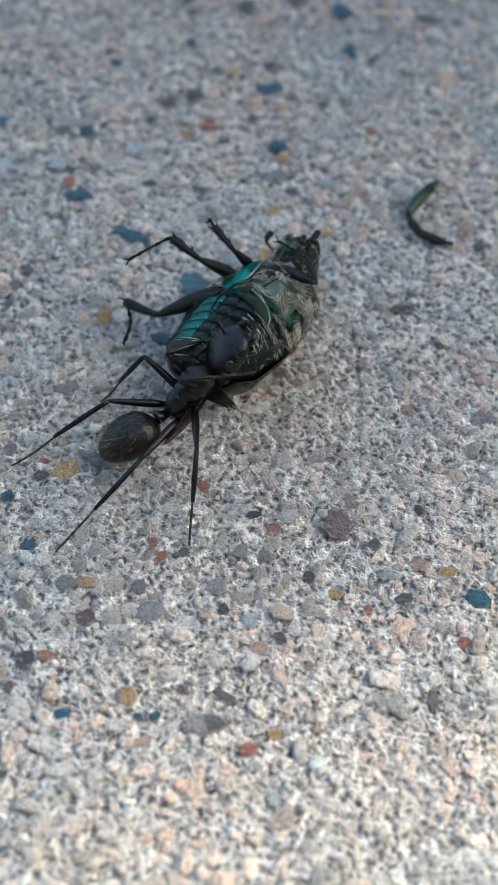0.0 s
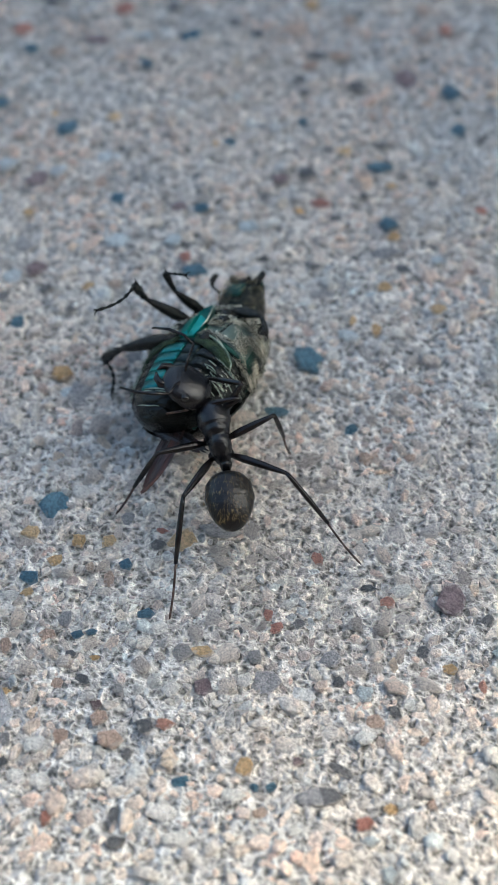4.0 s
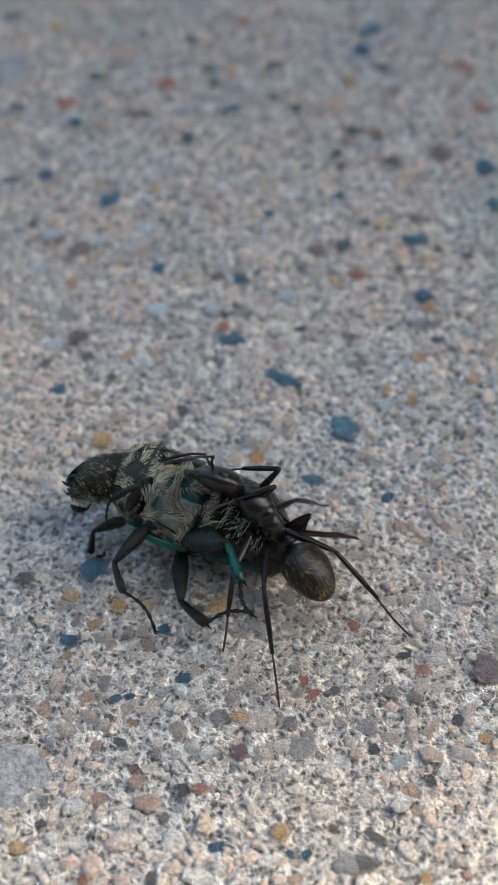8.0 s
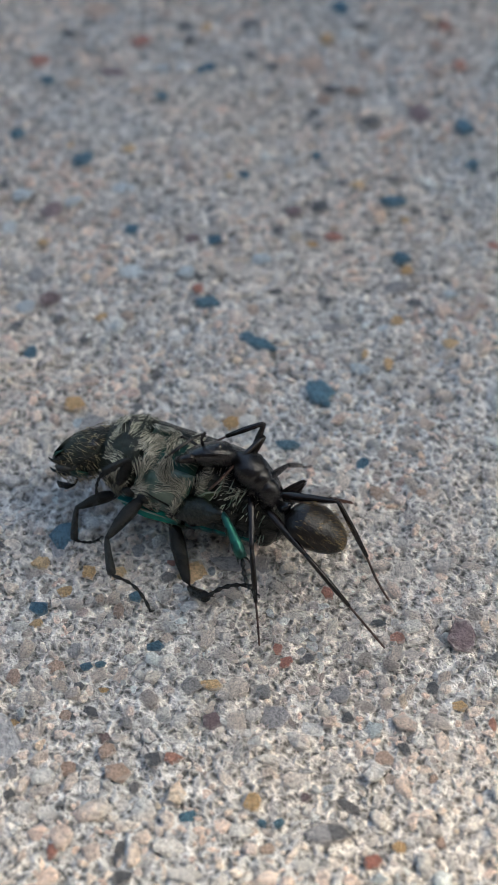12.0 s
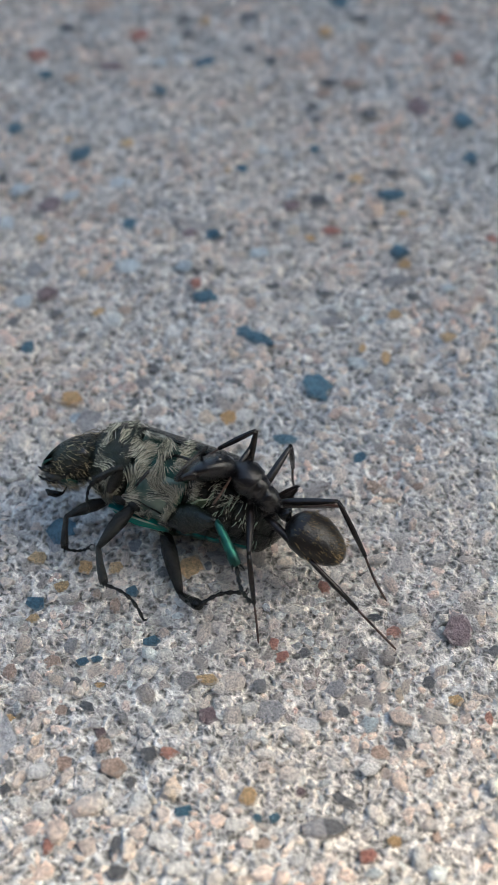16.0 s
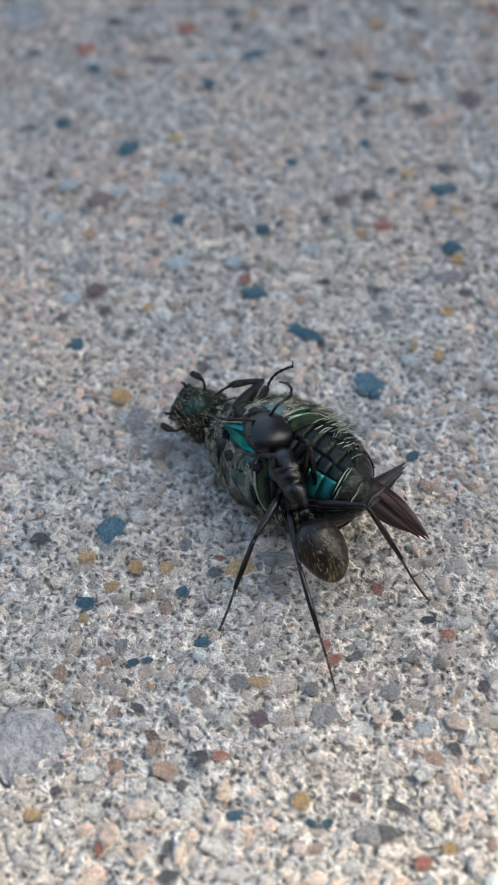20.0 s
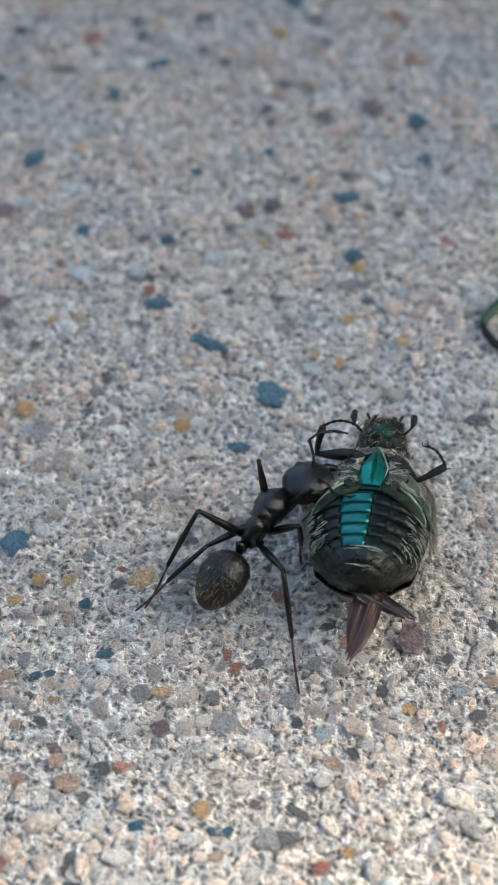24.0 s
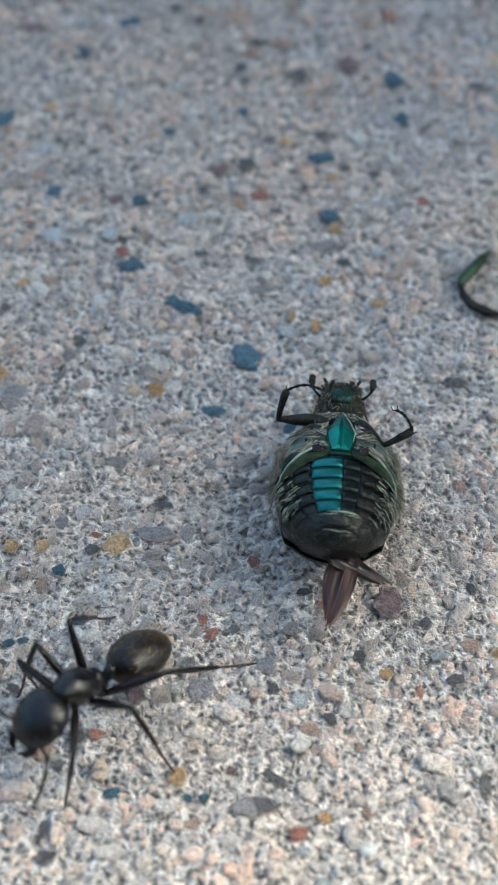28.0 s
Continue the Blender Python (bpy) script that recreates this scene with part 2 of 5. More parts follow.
EYE = plain("compound_eye", (0.012, 0.012, 0.012), (0.006, 0.006, 0.006), 6000, 0.2, relief=0.00001)


# ---- mesh tools, in millimetres ----
def link_mesh(name, verts, faces, mat, parent=None, label="", smooth=True):
    me = bpy.data.meshes.new(name)
    me.from_pydata([(x * MM, y * MM, z * MM) for x, y, z in verts], [], faces)
    me.materials.append(mat)
    if smooth:
        me.polygons.foreach_set("use_smooth", [True] * len(me.polygons))
    me.update()
    ob = new(name, me)
    if parent:
        ob.parent = parent
    if label:
        ob["label"] = label
    return ob


def loft(sections, seg=16):
    """A closed body through sections of (y, half width, top, bottom, centre x), each a rounded ring across the y axis."""
    verts, faces = [], []
    for y, w, top, bot, *cx in sections:
        x0 = cx[0] if cx else 0.0
        for k in range(seg):
            a = 2 * math.pi * k / seg
            c, s = math.cos(a), math.sin(a)
            mid, half = (top + bot) / 2, (top - bot) / 2
            verts.append((x0 + w * c, y, mid + half * s))
    n = len(sections)
    for i in range(n - 1):
        for k in range(seg):
            j = (k + 1) % seg
            faces.append((i * seg + k, i * seg + j, (i + 1) * seg + j, (i + 1) * seg + k))
    faces.append(tuple(reversed(range(seg))))
    faces.append(tuple((n - 1) * seg + k for k in range(seg)))
    return verts, faces


def tube(points, radii, seg=8):
    """A tapering tube along points."""
    verts, faces = [], []
    pts = [Vector(p) for p in points]
    for i, (p, r) in enumerate(zip(pts, radii)):
        way = (pts[min(i + 1, len(pts) - 1)] - pts[max(i - 1, 0)]).normalized()
        side = way.cross(Vector((0.31, 0.17, 0.93))).normalized()
        up = side.cross(way)
        for k in range(seg):
            a = 2 * math.pi * k / seg
            verts.append(tuple(p + side * (r * math.cos(a)) + up * (r * math.sin(a))))
    n = len(pts)
    for i in range(n - 1):
        for k in range(seg):
            j = (k + 1) % seg
            faces.append((i * seg + k, i * seg + j, (i + 1) * seg + j, (i + 1) * seg + k))
    faces.append(tuple(reversed(range(seg))))
    faces.append(tuple((n - 1) * seg + k for k in range(seg)))
    return verts, faces


def joined(pieces):
    verts, faces = [], []
    for v, f in pieces:
        o = len(verts)
        verts += v
        faces += [tuple(i + o for i in q) for q in f]
    return verts, faces


def hairs(rng, count, place, length, thin, lean, loose=0.35):
    """Short bristles. place() gives a root and the way out of the skin."""
    verts, faces = [], []
    for _ in range(count):
        p, n = place()
        p, n = Vector(p), Vector(n).normalized()
        tip_way = (n + Vector(lean) + Vector((rng.gauss(0, loose), rng.gauss(0, loose), rng.gauss(0, loose)))).normalized()
        size = length * rng.uniform(0.6, 1.3)
        side = tip_way.cross(Vector((0.3, 0.2, 0.9))).normalized() * thin
        up = side.cross(tip_way).normalized() * thin
        mid = p + tip_way * size * 0.55
        tip = p + (tip_way + Vector(lean) * 0.5).normalized() * size
        o = len(verts)
        for q, s in ((p, 1.0), (mid, 0.7)):
            for d in (side, up * 0.87 - side * 0.5, -up * 0.87 - side * 0.5):
                verts.append(tuple(q + d * s))
        verts.append(tuple(tip))
        for k in range(3):
            j = (k + 1) % 3
            faces.append((o + k, o + j, o + 3 + j, o + 3 + k))
            faces.append((o + 3 + k, o + 3 + j, o + 6))
    return verts, faces


# ---- ground ----
def field(x, y, cell, seed):
    """Smooth random heights from 0 to 1 on a lattice of that cell."""
    rng = np.random.default_rng(seed)
    table = rng.random((256, 256))
    u, v = x / cell, y / cell
    i, j = np.floor(u).astype(int), np.floor(v).astype(int)
    f, g = u - i, v - j
    f, g = f * f * (3 - 2 * f), g * g * (3 - 2 * g)
    pick = lambda a, b: table[a % 256, b % 256]  # noqa: E731
    return (pick(i, j) * (1 - f) * (1 - g) + pick(i + 1, j) * f * (1 - g) + pick(i, j + 1) * (1 - f) * g + pick(i + 1, j + 1) * f * g)


NEAR_X, NEAR_Y = (-27.0, 33.0), (-27.0, 55.0)


def ground_height(x, y):
    h = 0.20 * (field(x, y, 1.3, 3) - 0.5) + 0.22 * (field(x, y, 0.55, 4) - 0.5) + 0.22 * (field(x, y, 0.3, 5) - 0.5)
    return h - 0.025


def ground():
    step = 0.12
    grow = np.cumsum(0.3 * 1.27 ** np.arange(53))
    def line(lo, hi):
        mid = np.arange(lo, hi + step / 2, step)
        return np.concatenate([lo - grow[::-1], mid, hi + grow])
    xs, ys = line(*NEAR_X), line(*NEAR_Y)
    gx, gy = np.meshgrid(xs, ys)
    gz = ground_height(gx, gy)
    far = np.maximum.reduce([NEAR_X[0] - gx, gx - NEAR_X[1], NEAR_Y[0] - gy, gy - NEAR_Y[1]])
    gz = np.where(far > 0, gz * np.exp(-np.maximum(far, 0) / 20), gz)
    nx, ny = len(xs), len(ys)
    me = bpy.data.meshes.new("ground")
    co = np.stack([gx, gy, gz], -1).reshape(-1, 3) * MM
    idx = np.arange(nx * ny).reshape(ny, nx)
    quads = np.stack([idx[:-1, :-1], idx[:-1, 1:], idx[1:, 1:], idx[1:, :-1]], -1).reshape(-1, 4)
    me.vertices.add(len(co))
    me.vertices.foreach_set("co", co.ravel())
    me.loops.add(quads.size)
    me.loops.foreach_set("vertex_index", quads.ravel())
    me.polygons.add(len(quads))
    me.polygons.foreach_set("loop_start", np.arange(len(quads)) * 4)
    me.polygons.foreach_set("use_smooth", np.ones(len(quads), bool))
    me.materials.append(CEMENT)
    me.update(calc_edges=True)
    return tagged(new("ground", me), "weathered exposed-aggregate concrete slab, grey and cream", "ground", kind="structure")


GROUND = ground()


def wall(name, label, x0, x1, y0, y1, high, mat):
    v = [(x, y, z) for z in (-50, high) for x, y in ((x0, y0), (x1, y0), (x1, y1), (x0, y1))]
    f = [(3, 2, 1, 0), (4, 5, 6, 7), (0, 1, 5, 4), (1, 2, 6, 5), (2, 3, 7, 6), (3, 0, 4, 7)]
    tagged(link_mesh(name, v, f, mat, smooth=False), label, "wall", kind="structure")


BRICK_DARK = plain("dark_brown_wall", (0.060, 0.045, 0.036), (0.035, 0.028, 0.024), 9, 0.9, relief=0.002)
RENDER = plain("grey_wall_render", (0.30, 0.29, 0.27), (0.22, 0.21, 0.20), 12, 0.9, relief=0.002)
# added out of view: its end blocks the sun from the slab's far part
wall("unseen_shade_wall", "unseen plain grey wall added to shade part of the slab", 200, 240, 22, 4000, 1500, RENDER)
# added behind the camera, unseen, so glossy cuticle reflects something dark
wall("unseen_dark_wall", "unseen tall dark brown wall added to darken reflections", -6000, 6000, -1700, -1450, 2600, BRICK_DARK)


def grain_shape(rng, ring=7):
    """A worn, angular grain of unit radius: a flat-topped uneven dome with a skirt below."""
    verts, faces = [], []
    turn = [2 * math.pi * (k + 0.6 * (rng.random() - 0.5)) / ring for k in range(ring)]
    reach = [rng.uniform(0.66, 1.18) for _ in range(ring)]
    slant, way = rng.uniform(0.05, 0.4), rng.uniform(0, 6.283)
    levels = ((-0.7, 0.9), (0.1, 1.04), (0.55, 0.92), (0.8, 0.6))
    for z, r in levels:
        for k in range(ring):
            a, rr = turn[k] + rng.uniform(-0.1, 0.1), r * reach[k] * rng.uniform(0.93, 1.07)
            verts.append((rr * math.cos(a), rr * math.sin(a), z * rng.uniform(0.88, 1.12) + slant * rr * math.cos(a - way) * (z > 0)))
    verts.append((rng.uniform(-.2, .2), rng.uniform(-.2, .2), rng.uniform(0.82, 0.98)))
    top = len(levels) - 1
    for i in range(top):
        for k in range(ring):
            j = (k + 1) % ring
            faces.append((i * ring + k, i * ring + j, (i + 1) * ring + j, (i + 1) * ring + k))
    for k in range(ring):
        faces.append((top * ring + k, top * ring + (k + 1) % ring, (top + 1) * ring))
    return np.array(verts), faces


RNG = random.Random(11)
SHAPES = [grain_shape(RNG, RNG.choice((5, 6, 6, 7))) for _ in range(40)]
PASTE_LEVELS = (1.0, 0.9, 0.45, 0.0)  # how far the cement paste creeps up a grain, from the skirt to the top

# marked stones by colour, in millimetres: x, y, half width, half depth, turn
STONES = []
STONES.append(("blue", [
    (1.9, 7.7, 1.00, 0.54, -22), (-10.8, 30.9, 0.50, 0.50, 0), (-0.8, 32.2, 0.72, 0.57, 0), (-12.3, 25.7, 0.48, 0.52, 0),
    (-8.2, 23.1, 0.80, 0.71, 0), (-3.6, 29.3, 0.42, 0.48, 0), (-5.1, 16.9, 0.54, 0.69, 0), (-10.0, 7.3, 0.44, 0.50, 0),
    (-0.8, 10.7, 0.73, 0.53, 15), (-0.3, 15.8, 0.47, 0.48, 0), (14.9, 25.6, 0.62, 0.92, 0), (14.8, 22.1, 0.53, 0.65, 0),
    (9.9, 18.9, 0.78, 0.56, 0), (5.7, 23.2, 0.40, 0.44, 0), (10.0, 13.9, 0.56, 0.56, 0), (6.8, -0.4, 0.38, 0.47, 0),
    (-8.3, -8.7, 0.66, 0.46, -30), (-3.1, -10.7, 0.59, 0.35, 0)]))
STONES.append(("blue", [
    (-6.0, -11.8, 0.29, 0.23, 0), (-5.4, -11.7, 0.29, 0.23, 0), (-9.1, -15.2, 0.42, 0.27, 0), (-1.6, -18.9, 0.45, 0.38, 0),
    (1.4, -19.1, 0.25, 0.25, 0), (2.1, -19.2, 0.25, 0.25, 0), (4.8, 4.1, 0.93, 1.11, 20), (3.2, 0.7, 0.70, 0.37, 0),
    (8.1, 39.1, 0.77, 0.86, 0), (15.9, -14.7, 0.72, 0.62, 0), (8.8, 41.5, 1.01, 1.04, 0), (1.4, 21.5, 0.40, 0.48, 0),
    (-4.0, -8.2, 0.41, 0.41, 0), (-7.4, -4.6, 0.72, 0.98, 0), (1.4, 8.1, 0.59, 0.46, -25), (2.4, 7.3, 0.53, 0.37, -20),
    (4.5, 4.7, 0.37, 0.47, 0), (5.2, 3.4, 0.37, 0.42, 0)]))
STONES.append(("dark", [
    (1.4, 31.3, 0.43, 0.44, 0), (-9.9, 36.1, 0.59, 0.61, 0), (-10.9, 9.1, 0.42, 0.52, 0), (-8.7, 9.7, 0.36, 0.39, 0),
    (-4.1, 18.6, 0.32, 0.30, 0), (-3.3, 5.6, 0.32, 0.48, 0), (-1.3, 12.8, 0.56, 0.36, -35), (-1.9, 35.3, 0.51, 0.60, 0),
    (-7.2, 8.0, 0.33, 0.29, 0), (5.6, 18.6, 0.71, 0.71, 0), (9.2, 26.6, 0.59, 0.58, 0), (10.1, 21.0, 0.53, 0.42, 0),
    (6.0, 26.2, 0.41, 0.46, 0), (3.4, 32.1, 0.47, 0.51, 0), (11.1, 18.0, 0.42, 0.25, 0), (12.8, 17.3, 0.39, 0.40, 0),
    (10.4, 10.6, 0.42, 0.40, 0), (5.7, 10.9, 0.43, 0.40, 0)]))
STONES.append(("dark", [
    (3.0, 11.6, 0.43, 0.27, 0), (7.1, 14.6, 0.41, 0.28, 0), (7.9, 11.6, 0.31, 0.31, 0), (16.0, 21.2, 0.40, 0.48, 0),
    (7.1, 29.8, 0.92, 0.43, 0), (-5.7, -14.0, 0.43, 0.28, -30), (-6.3, -12.7, 0.29, 0.23, 0), (-4.2, -20.1, 0.36, 0.49, 0),
    (-4.1, -21.3, 0.57, 0.26, 0), (4.9, -18.5, 0.64, 0.28, -25), (11.9, -11.7, 0.29, 0.38, 0), (12.8, -14.5, 0.43, 0.36, 0),
    (7.4, -16.1, 0.37, 0.27, -40), (13.3, -19.2, 0.29, 0.67, 0), (14.1, -10.0, 0.30, 0.40, 0), (-10.6, -5.3, 0.53, 0.53, 0),
    (-2.5, -7.2, 0.40, 0.41, 0), (-4.3, 3.2, 0.28, 0.45, 0)]))
STONES.append(("dark", [
    (19.9, 25.1, 0.74, 0.46, 0), (19.6, 6.0, 0.46, 0.58, 0), (0.7, -4.8, 0.65, 0.26, 0), (15.1, 2.0, 0.61, 0.37, 0),
    (-3.5, 40.5, 0.54, 0.80, 0), (-6.9, 41.3, 0.47, 0.59, 0), (-2.1, 37.1, 0.42, 0.56, 0), (-14.8, 32.9, 0.74, 0.66, 0),
    (-12.6, 20.8, 0.37, 0.48, 0), (-14.2, 25.1, 0.69, 0.40, 0), (-0.6, 18.5, 0.36, 0.36, 0), (9.3, 36.8, 0.76, 0.62, 0),
    (2.0, 37.2, 1.06, 0.62, 0), (2.0, 33.6, 0.48, 0.52, 0), (5.8, 27.5, 0.49, 0.54, 0), (6.8, 20.7, 0.80, 0.43, 0),
    (3.2, 16.7, 0.29, 0.54, 0), (8.8, 16.4, 0.26, 0.30, 0)]))
STONES.append(("dark", [
    (-16.2, 43.9, 0.95, 0.62, 0), (-9.6, -15.1, 0.57, 0.44, 0), (-8.8, -17.7, 0.28, 0.37, 0), (-3.7, -17.5, 0.26, 0.29, 0),
    (5.1, -14.6, 0.34, 0.33, 0), (8.9, -13.1, 0.34, 0.46, 0), (6.8, -9.8, 0.40, 0.27, 0), (3.6, -11.6, 0.27, 0.35, 0),
    (-3.0, -16.4, 0.42, 0.45, 0), (4.3, -19.7, 0.77, 0.55, 0)]))
STONES.append(("purple", [
    (-9.2, 11.2, 0.67, 0.58, 0), (-9.6, 18.4, 0.81, 0.91, 0), (-1.6, 16.0, 0.51, 0.43, 0), (12.3, 27.2, 0.76, 1.00, 0),
    (4.1, 18.1, 0.65, 0.75, 0), (-5.1, -15.2, 0.24, 0.32, 0), (-0.6, -14.5, 0.43, 0.49, 0), (-6.8, 31.9, 1.07, 0.57, 0),
    (10.5, -10.6, 0.79, 0.81, 0), (3.2, -18.1, 0.27, 0.28, 0)]))
STONES.append(("red", [
    (-5.1, 35.3, 0.73, 0.80, 0), (-11.5, 33.2, 0.65, 0.71, 0), (-1.3, 11.7, 0.40, 0.49, 0), (15.3, 32.2, 0.65, 0.84, 0),
    (6.4, 15.9, 0.63, 0.48, -20), (15.2, 15.0, 0.38, 0.48, 0), (14.9, 36.7, 0.56, 0.69, 0), (-2.2, -16.3, 0.40, 0.34, 0),
    (-6.9, -20.2, 0.29, 0.39, 0), (2.3, -11.0, 0.32, 0.32, 0), (2.6, -11.8, 0.39, 0.37, 0), (7.6, -10.6, 0.37, 0.33, 0),
    (4.6, -8.2, 0.38, 0.40, 0), (11.2, -15.0, 0.24, 0.39, 0), (5.7, -20.9, 0.44, 0.36, 0), (15.0, -16.7, 0.33, 0.33, 0),
    (0.0, 42.5, 0.79, 0.60, 0), (-2.4, -6.4, 0.31, 0.29, 0)]))
STONES.append(("pink", [
    (-8.0, 38.9, 1.13, 1.27, 0), (-9.2, 30.7, 0.57, 0.62, 0), (-6.0, 18.3, 0.45, 0.50, 0), (-3.5, 16.0, 0.38, 0.39, 0),
    (-5.0, 9.9, 0.39, 0.39, 0), (-8.7, 3.6, 0.37, 0.35, 0), (14.0, 34.7, 0.66, 1.07, 0), (13.3, 24.7, 0.48, 0.40, 0),
    (9.9, 23.8, 0.51, 0.39, 0), (6.5, 28.8, 0.77, 0.42, 0), (14.0, 10.3, 0.42, 0.31, 0), (1.7, 10.3, 0.36, 0.57, 0),
    (7.3, -2.5, 0.40, 0.45, 0), (9.4, -2.5, 0.38, 0.31, 0), (-4.7, -8.9, 0.30, 0.46, 0), (-4.9, -15.9, 0.40, 0.43, 0),
    (-4.5, -16.8, 0.56, 0.47, 0), (1.6, -20.2, 0.49, 0.34, 0)]))
STONES.append(("pink", [
    (8.5, -17.4, 0.25, 0.29, 0), (8.3, 29.7, 0.90, 0.56, 0), (13.7, -12.8, 0.53, 0.41, 0), (14.4, -4.4, 0.47, 0.41, 0),
    (19.2, 7.4, 0.59, 0.55, 0), (-10.4, 40.7, 0.47, 0.52, 0), (9.3, 33.6, 0.48, 0.53, 0), (5.9, 32.7, 1.32, 0.91, 0),
    (-7.3, -11.8, 0.42, 0.41, 0), (-9.1, -12.2, 0.35, 0.53, 0), (-6.8, -14.1, 0.34, 0.36, 0), (-6.5, -16.6, 0.47, 0.37, 0),
    (8.5, -20.1, 0.32, 0.35, 0), (6.5, -16.4, 0.57, 0.48, 0), (-5.6, -8.3, 0.31, 0.38, 0)]))
STONES.append(("ochre", [
    (-5.4, 24.2, 0.54, 0.56, 0), (-10.0, 15.8, 0.38, 0.43, 0), (-0.8, 36.9, 0.52, 0.61, 0), (-7.5, 3.6, 0.63, 0.54, 0),
    (-6.4, 9.9, 0.48, 0.39, 0), (7.0, 35.2, 0.66, 0.80, 0), (8.1, 20.6, 0.56, 0.47, 0), (10.1, 13.0, 0.50, 0.41, 0),
    (12.0, 7.4, 0.53, 0.42, 0), (10.4, 17.3, 0.38, 0.35, 0), (5.1, 15.4, 0.38, 0.43, 0), (7.4, 6.7, 0.29, 0.41, 0),
    (9.3, 9.1, 0.42, 0.51, 0), (8.6, 6.0, 0.29, 0.53, 0), (-6.2, -6.8, 0.41, 0.44, -20), (-7.1, -7.8, 0.46, 0.37, 0),
    (-8.3, -9.6, 0.35, 0.27, 0), (-5.2, -12.9, 0.27, 0.20, 0)]))
STONES.append(("ochre", [
    (-9.0, -14.4, 0.38, 0.28, 0), (-0.6, -12.8, 0.53, 0.34, 0), (6.8, -20.3, 0.31, 0.30, 0), (9.9, -14.0, 0.34, 0.28, 0),
    (-8.4, -6.2, 0.47, 0.46, 0), (15.0, -13.2, 0.49, 0.35, 0), (0.4, 2.2, 0.44, 0.52, 0), (-4.8, -6.9, 0.40, 0.43, 0),
    (-13.0, 42.3, 0.71, 0.76, 0), (-9.0, 24.6, 0.35, 0.34, 0), (0.5, 21.5, 0.30, 0.38, 0), (1.1, -18.3, 0.46, 0.41, 0),
    (-9.7, -18.7, 0.46, 0.36, 0), (-1.4, -7.0, 0.82, 0.69, 0)]))
STONES.append(("white", [
    (-7.9, 5.3, 0.29, 0.40, 0), (-7.9, 9.8, 0.33, 0.56, 0), (-9.1, 2.2, 0.28, 0.30, 0), (0.4, 3.8, 0.63, 0.54, 0),
    (-2.4, 8.3, 0.59, 0.63, 0), (13.5, 11.2, 0.30, 0.31, 0), (11.5, 16.0, 0.54, 0.39, 0), (12.6, 15.5, 0.44, 0.34, 0),
    (4.4, 9.8, 0.42, 0.39, 0), (6.2, 4.5, 0.40, 0.47, 0), (9.6, 5.8, 0.32, 0.45, 0), (9.6, 7.4, 0.35, 0.33, 0),
    (-9.0, -9.6, 0.35, 0.27, 0), (-2.3, -20.1, 0.76, 0.47, 0), (-1.7, -21.2, 0.66, 0.36, 0), (-7.5, -17.0, 0.60, 0.45, 0),
    (-7.3, -18.5, 0.64, 0.41, 0), (0.5, -19.5, 0.49, 0.42, 0)]))
STONES.append(("white", [
    (3.0, -21.0, 0.44, 0.34, 0), (8.3, -10.0, 0.52, 0.39, 0), (8.0, -15.7, 0.38, 0.40, 0), (6.1, -17.2, 0.46, 0.39, 0),
    (1.2, 2.3, 0.51, 0.46, 0), (1.1, -14.3, 0.43, 0.42, 0), (-6.2, -4.0, 0.43, 0.48, 0), (-3.0, -5.1, 0.36, 0.45, 0),
    (-2.2, 32.4, 0.66, 0.64, 0), (-4.8, 32.3, 0.66, 0.58, 0), (-1.9, -14.6, 0.38, 0.39, 0), (-8.2, -18.3, 0.41, 0.42, 0),
    (3.6, -15.0, 0.57, 0.47, 0)]))
STONES.append(("pale", [
    (-4.9, 13.3, 0.87, 0.83, 0), (-3.8, 32.2, 0.65, 0.57, 0), (-8.5, 19.2, 0.58, 0.67, 0), (-12.0, 17.2, 0.51, 0.89, 0),
    (-10.5, 10.6, 0.54, 0.62, 0), (2.1, 14.3, 0.75, 0.65, 0), (12.4, 11.1, 0.43, 0.45, 0), (8.5, 8.7, 0.42, 0.43, 0),
    (7.1, 5.6, 0.64, 0.48, 0), (6.2, -15.1, 0.52, 0.38, 0), (12.3, -13.3, 0.43, 0.29, 0), (5.9, -21.6, 0.40, 0.29, 0),
    (6.5, -22.9, 0.30, 0.42, 0), (-5.8, 20.4, 0.85, 0.83, 0), (-11.5, 19.8, 0.72, 0.72, 0), (-1.9, 13.1, 0.56, 0.55, 0),
    (-7.1, 2.3, 0.62, 0.56, 0)]))
STONES.append(("grey", [
    (-10.0, 13.1, 0.56, 0.74, 0), (-3.9, 4.6, 0.46, 0.39, 0), (5.9, 8.9, 0.66, 0.43, 0), (-4.2, -14.6, 0.33, 0.33, 0),
    (-8.8, -16.7, 0.28, 0.42, 0), (2.0, -14.4, 0.67, 0.71, 0), (3.7, -19.7, 0.85, 0.55, 0), (-7.7, -5.3, 0.53, 1.00, 0),
    (9.7, 11.9, 0.93, 0.64, 0), (17.9, -4.9, 0.74, 0.68, 0), (0.3, -6.4, 0.97, 0.56, 0), (-6.5, 2.1, 0.82, 0.73, 0),
    (-3.9, -5.5, 0.41, 0.51, 0), (-15.9, 37.1, 1.89, 2.39, 0), (-1.5, -12.8, 0.44, 0.49, 0), (1.6, -13.2, 0.39, 0.43, 0),
    (4.9, -13.4, 0.58, 0.51, 0), (-6.6, -10.9, 0.35, 0.48, 0)]))
STONES.append(("patch", [
    (-10.2, -15.7, 1.66, 2.06, 0)]))

GRAIN_MESHES = {}


def add_paste(me, values):
    me.attributes.new("paste", "FLOAT", "POINT").data.foreach_set("value", values)


def paste_of(v):
    ring = (len(v) - 1) // 4
    return [PASTE_LEVELS[i // ring] for i in range(4 * ring)] + [0.0]


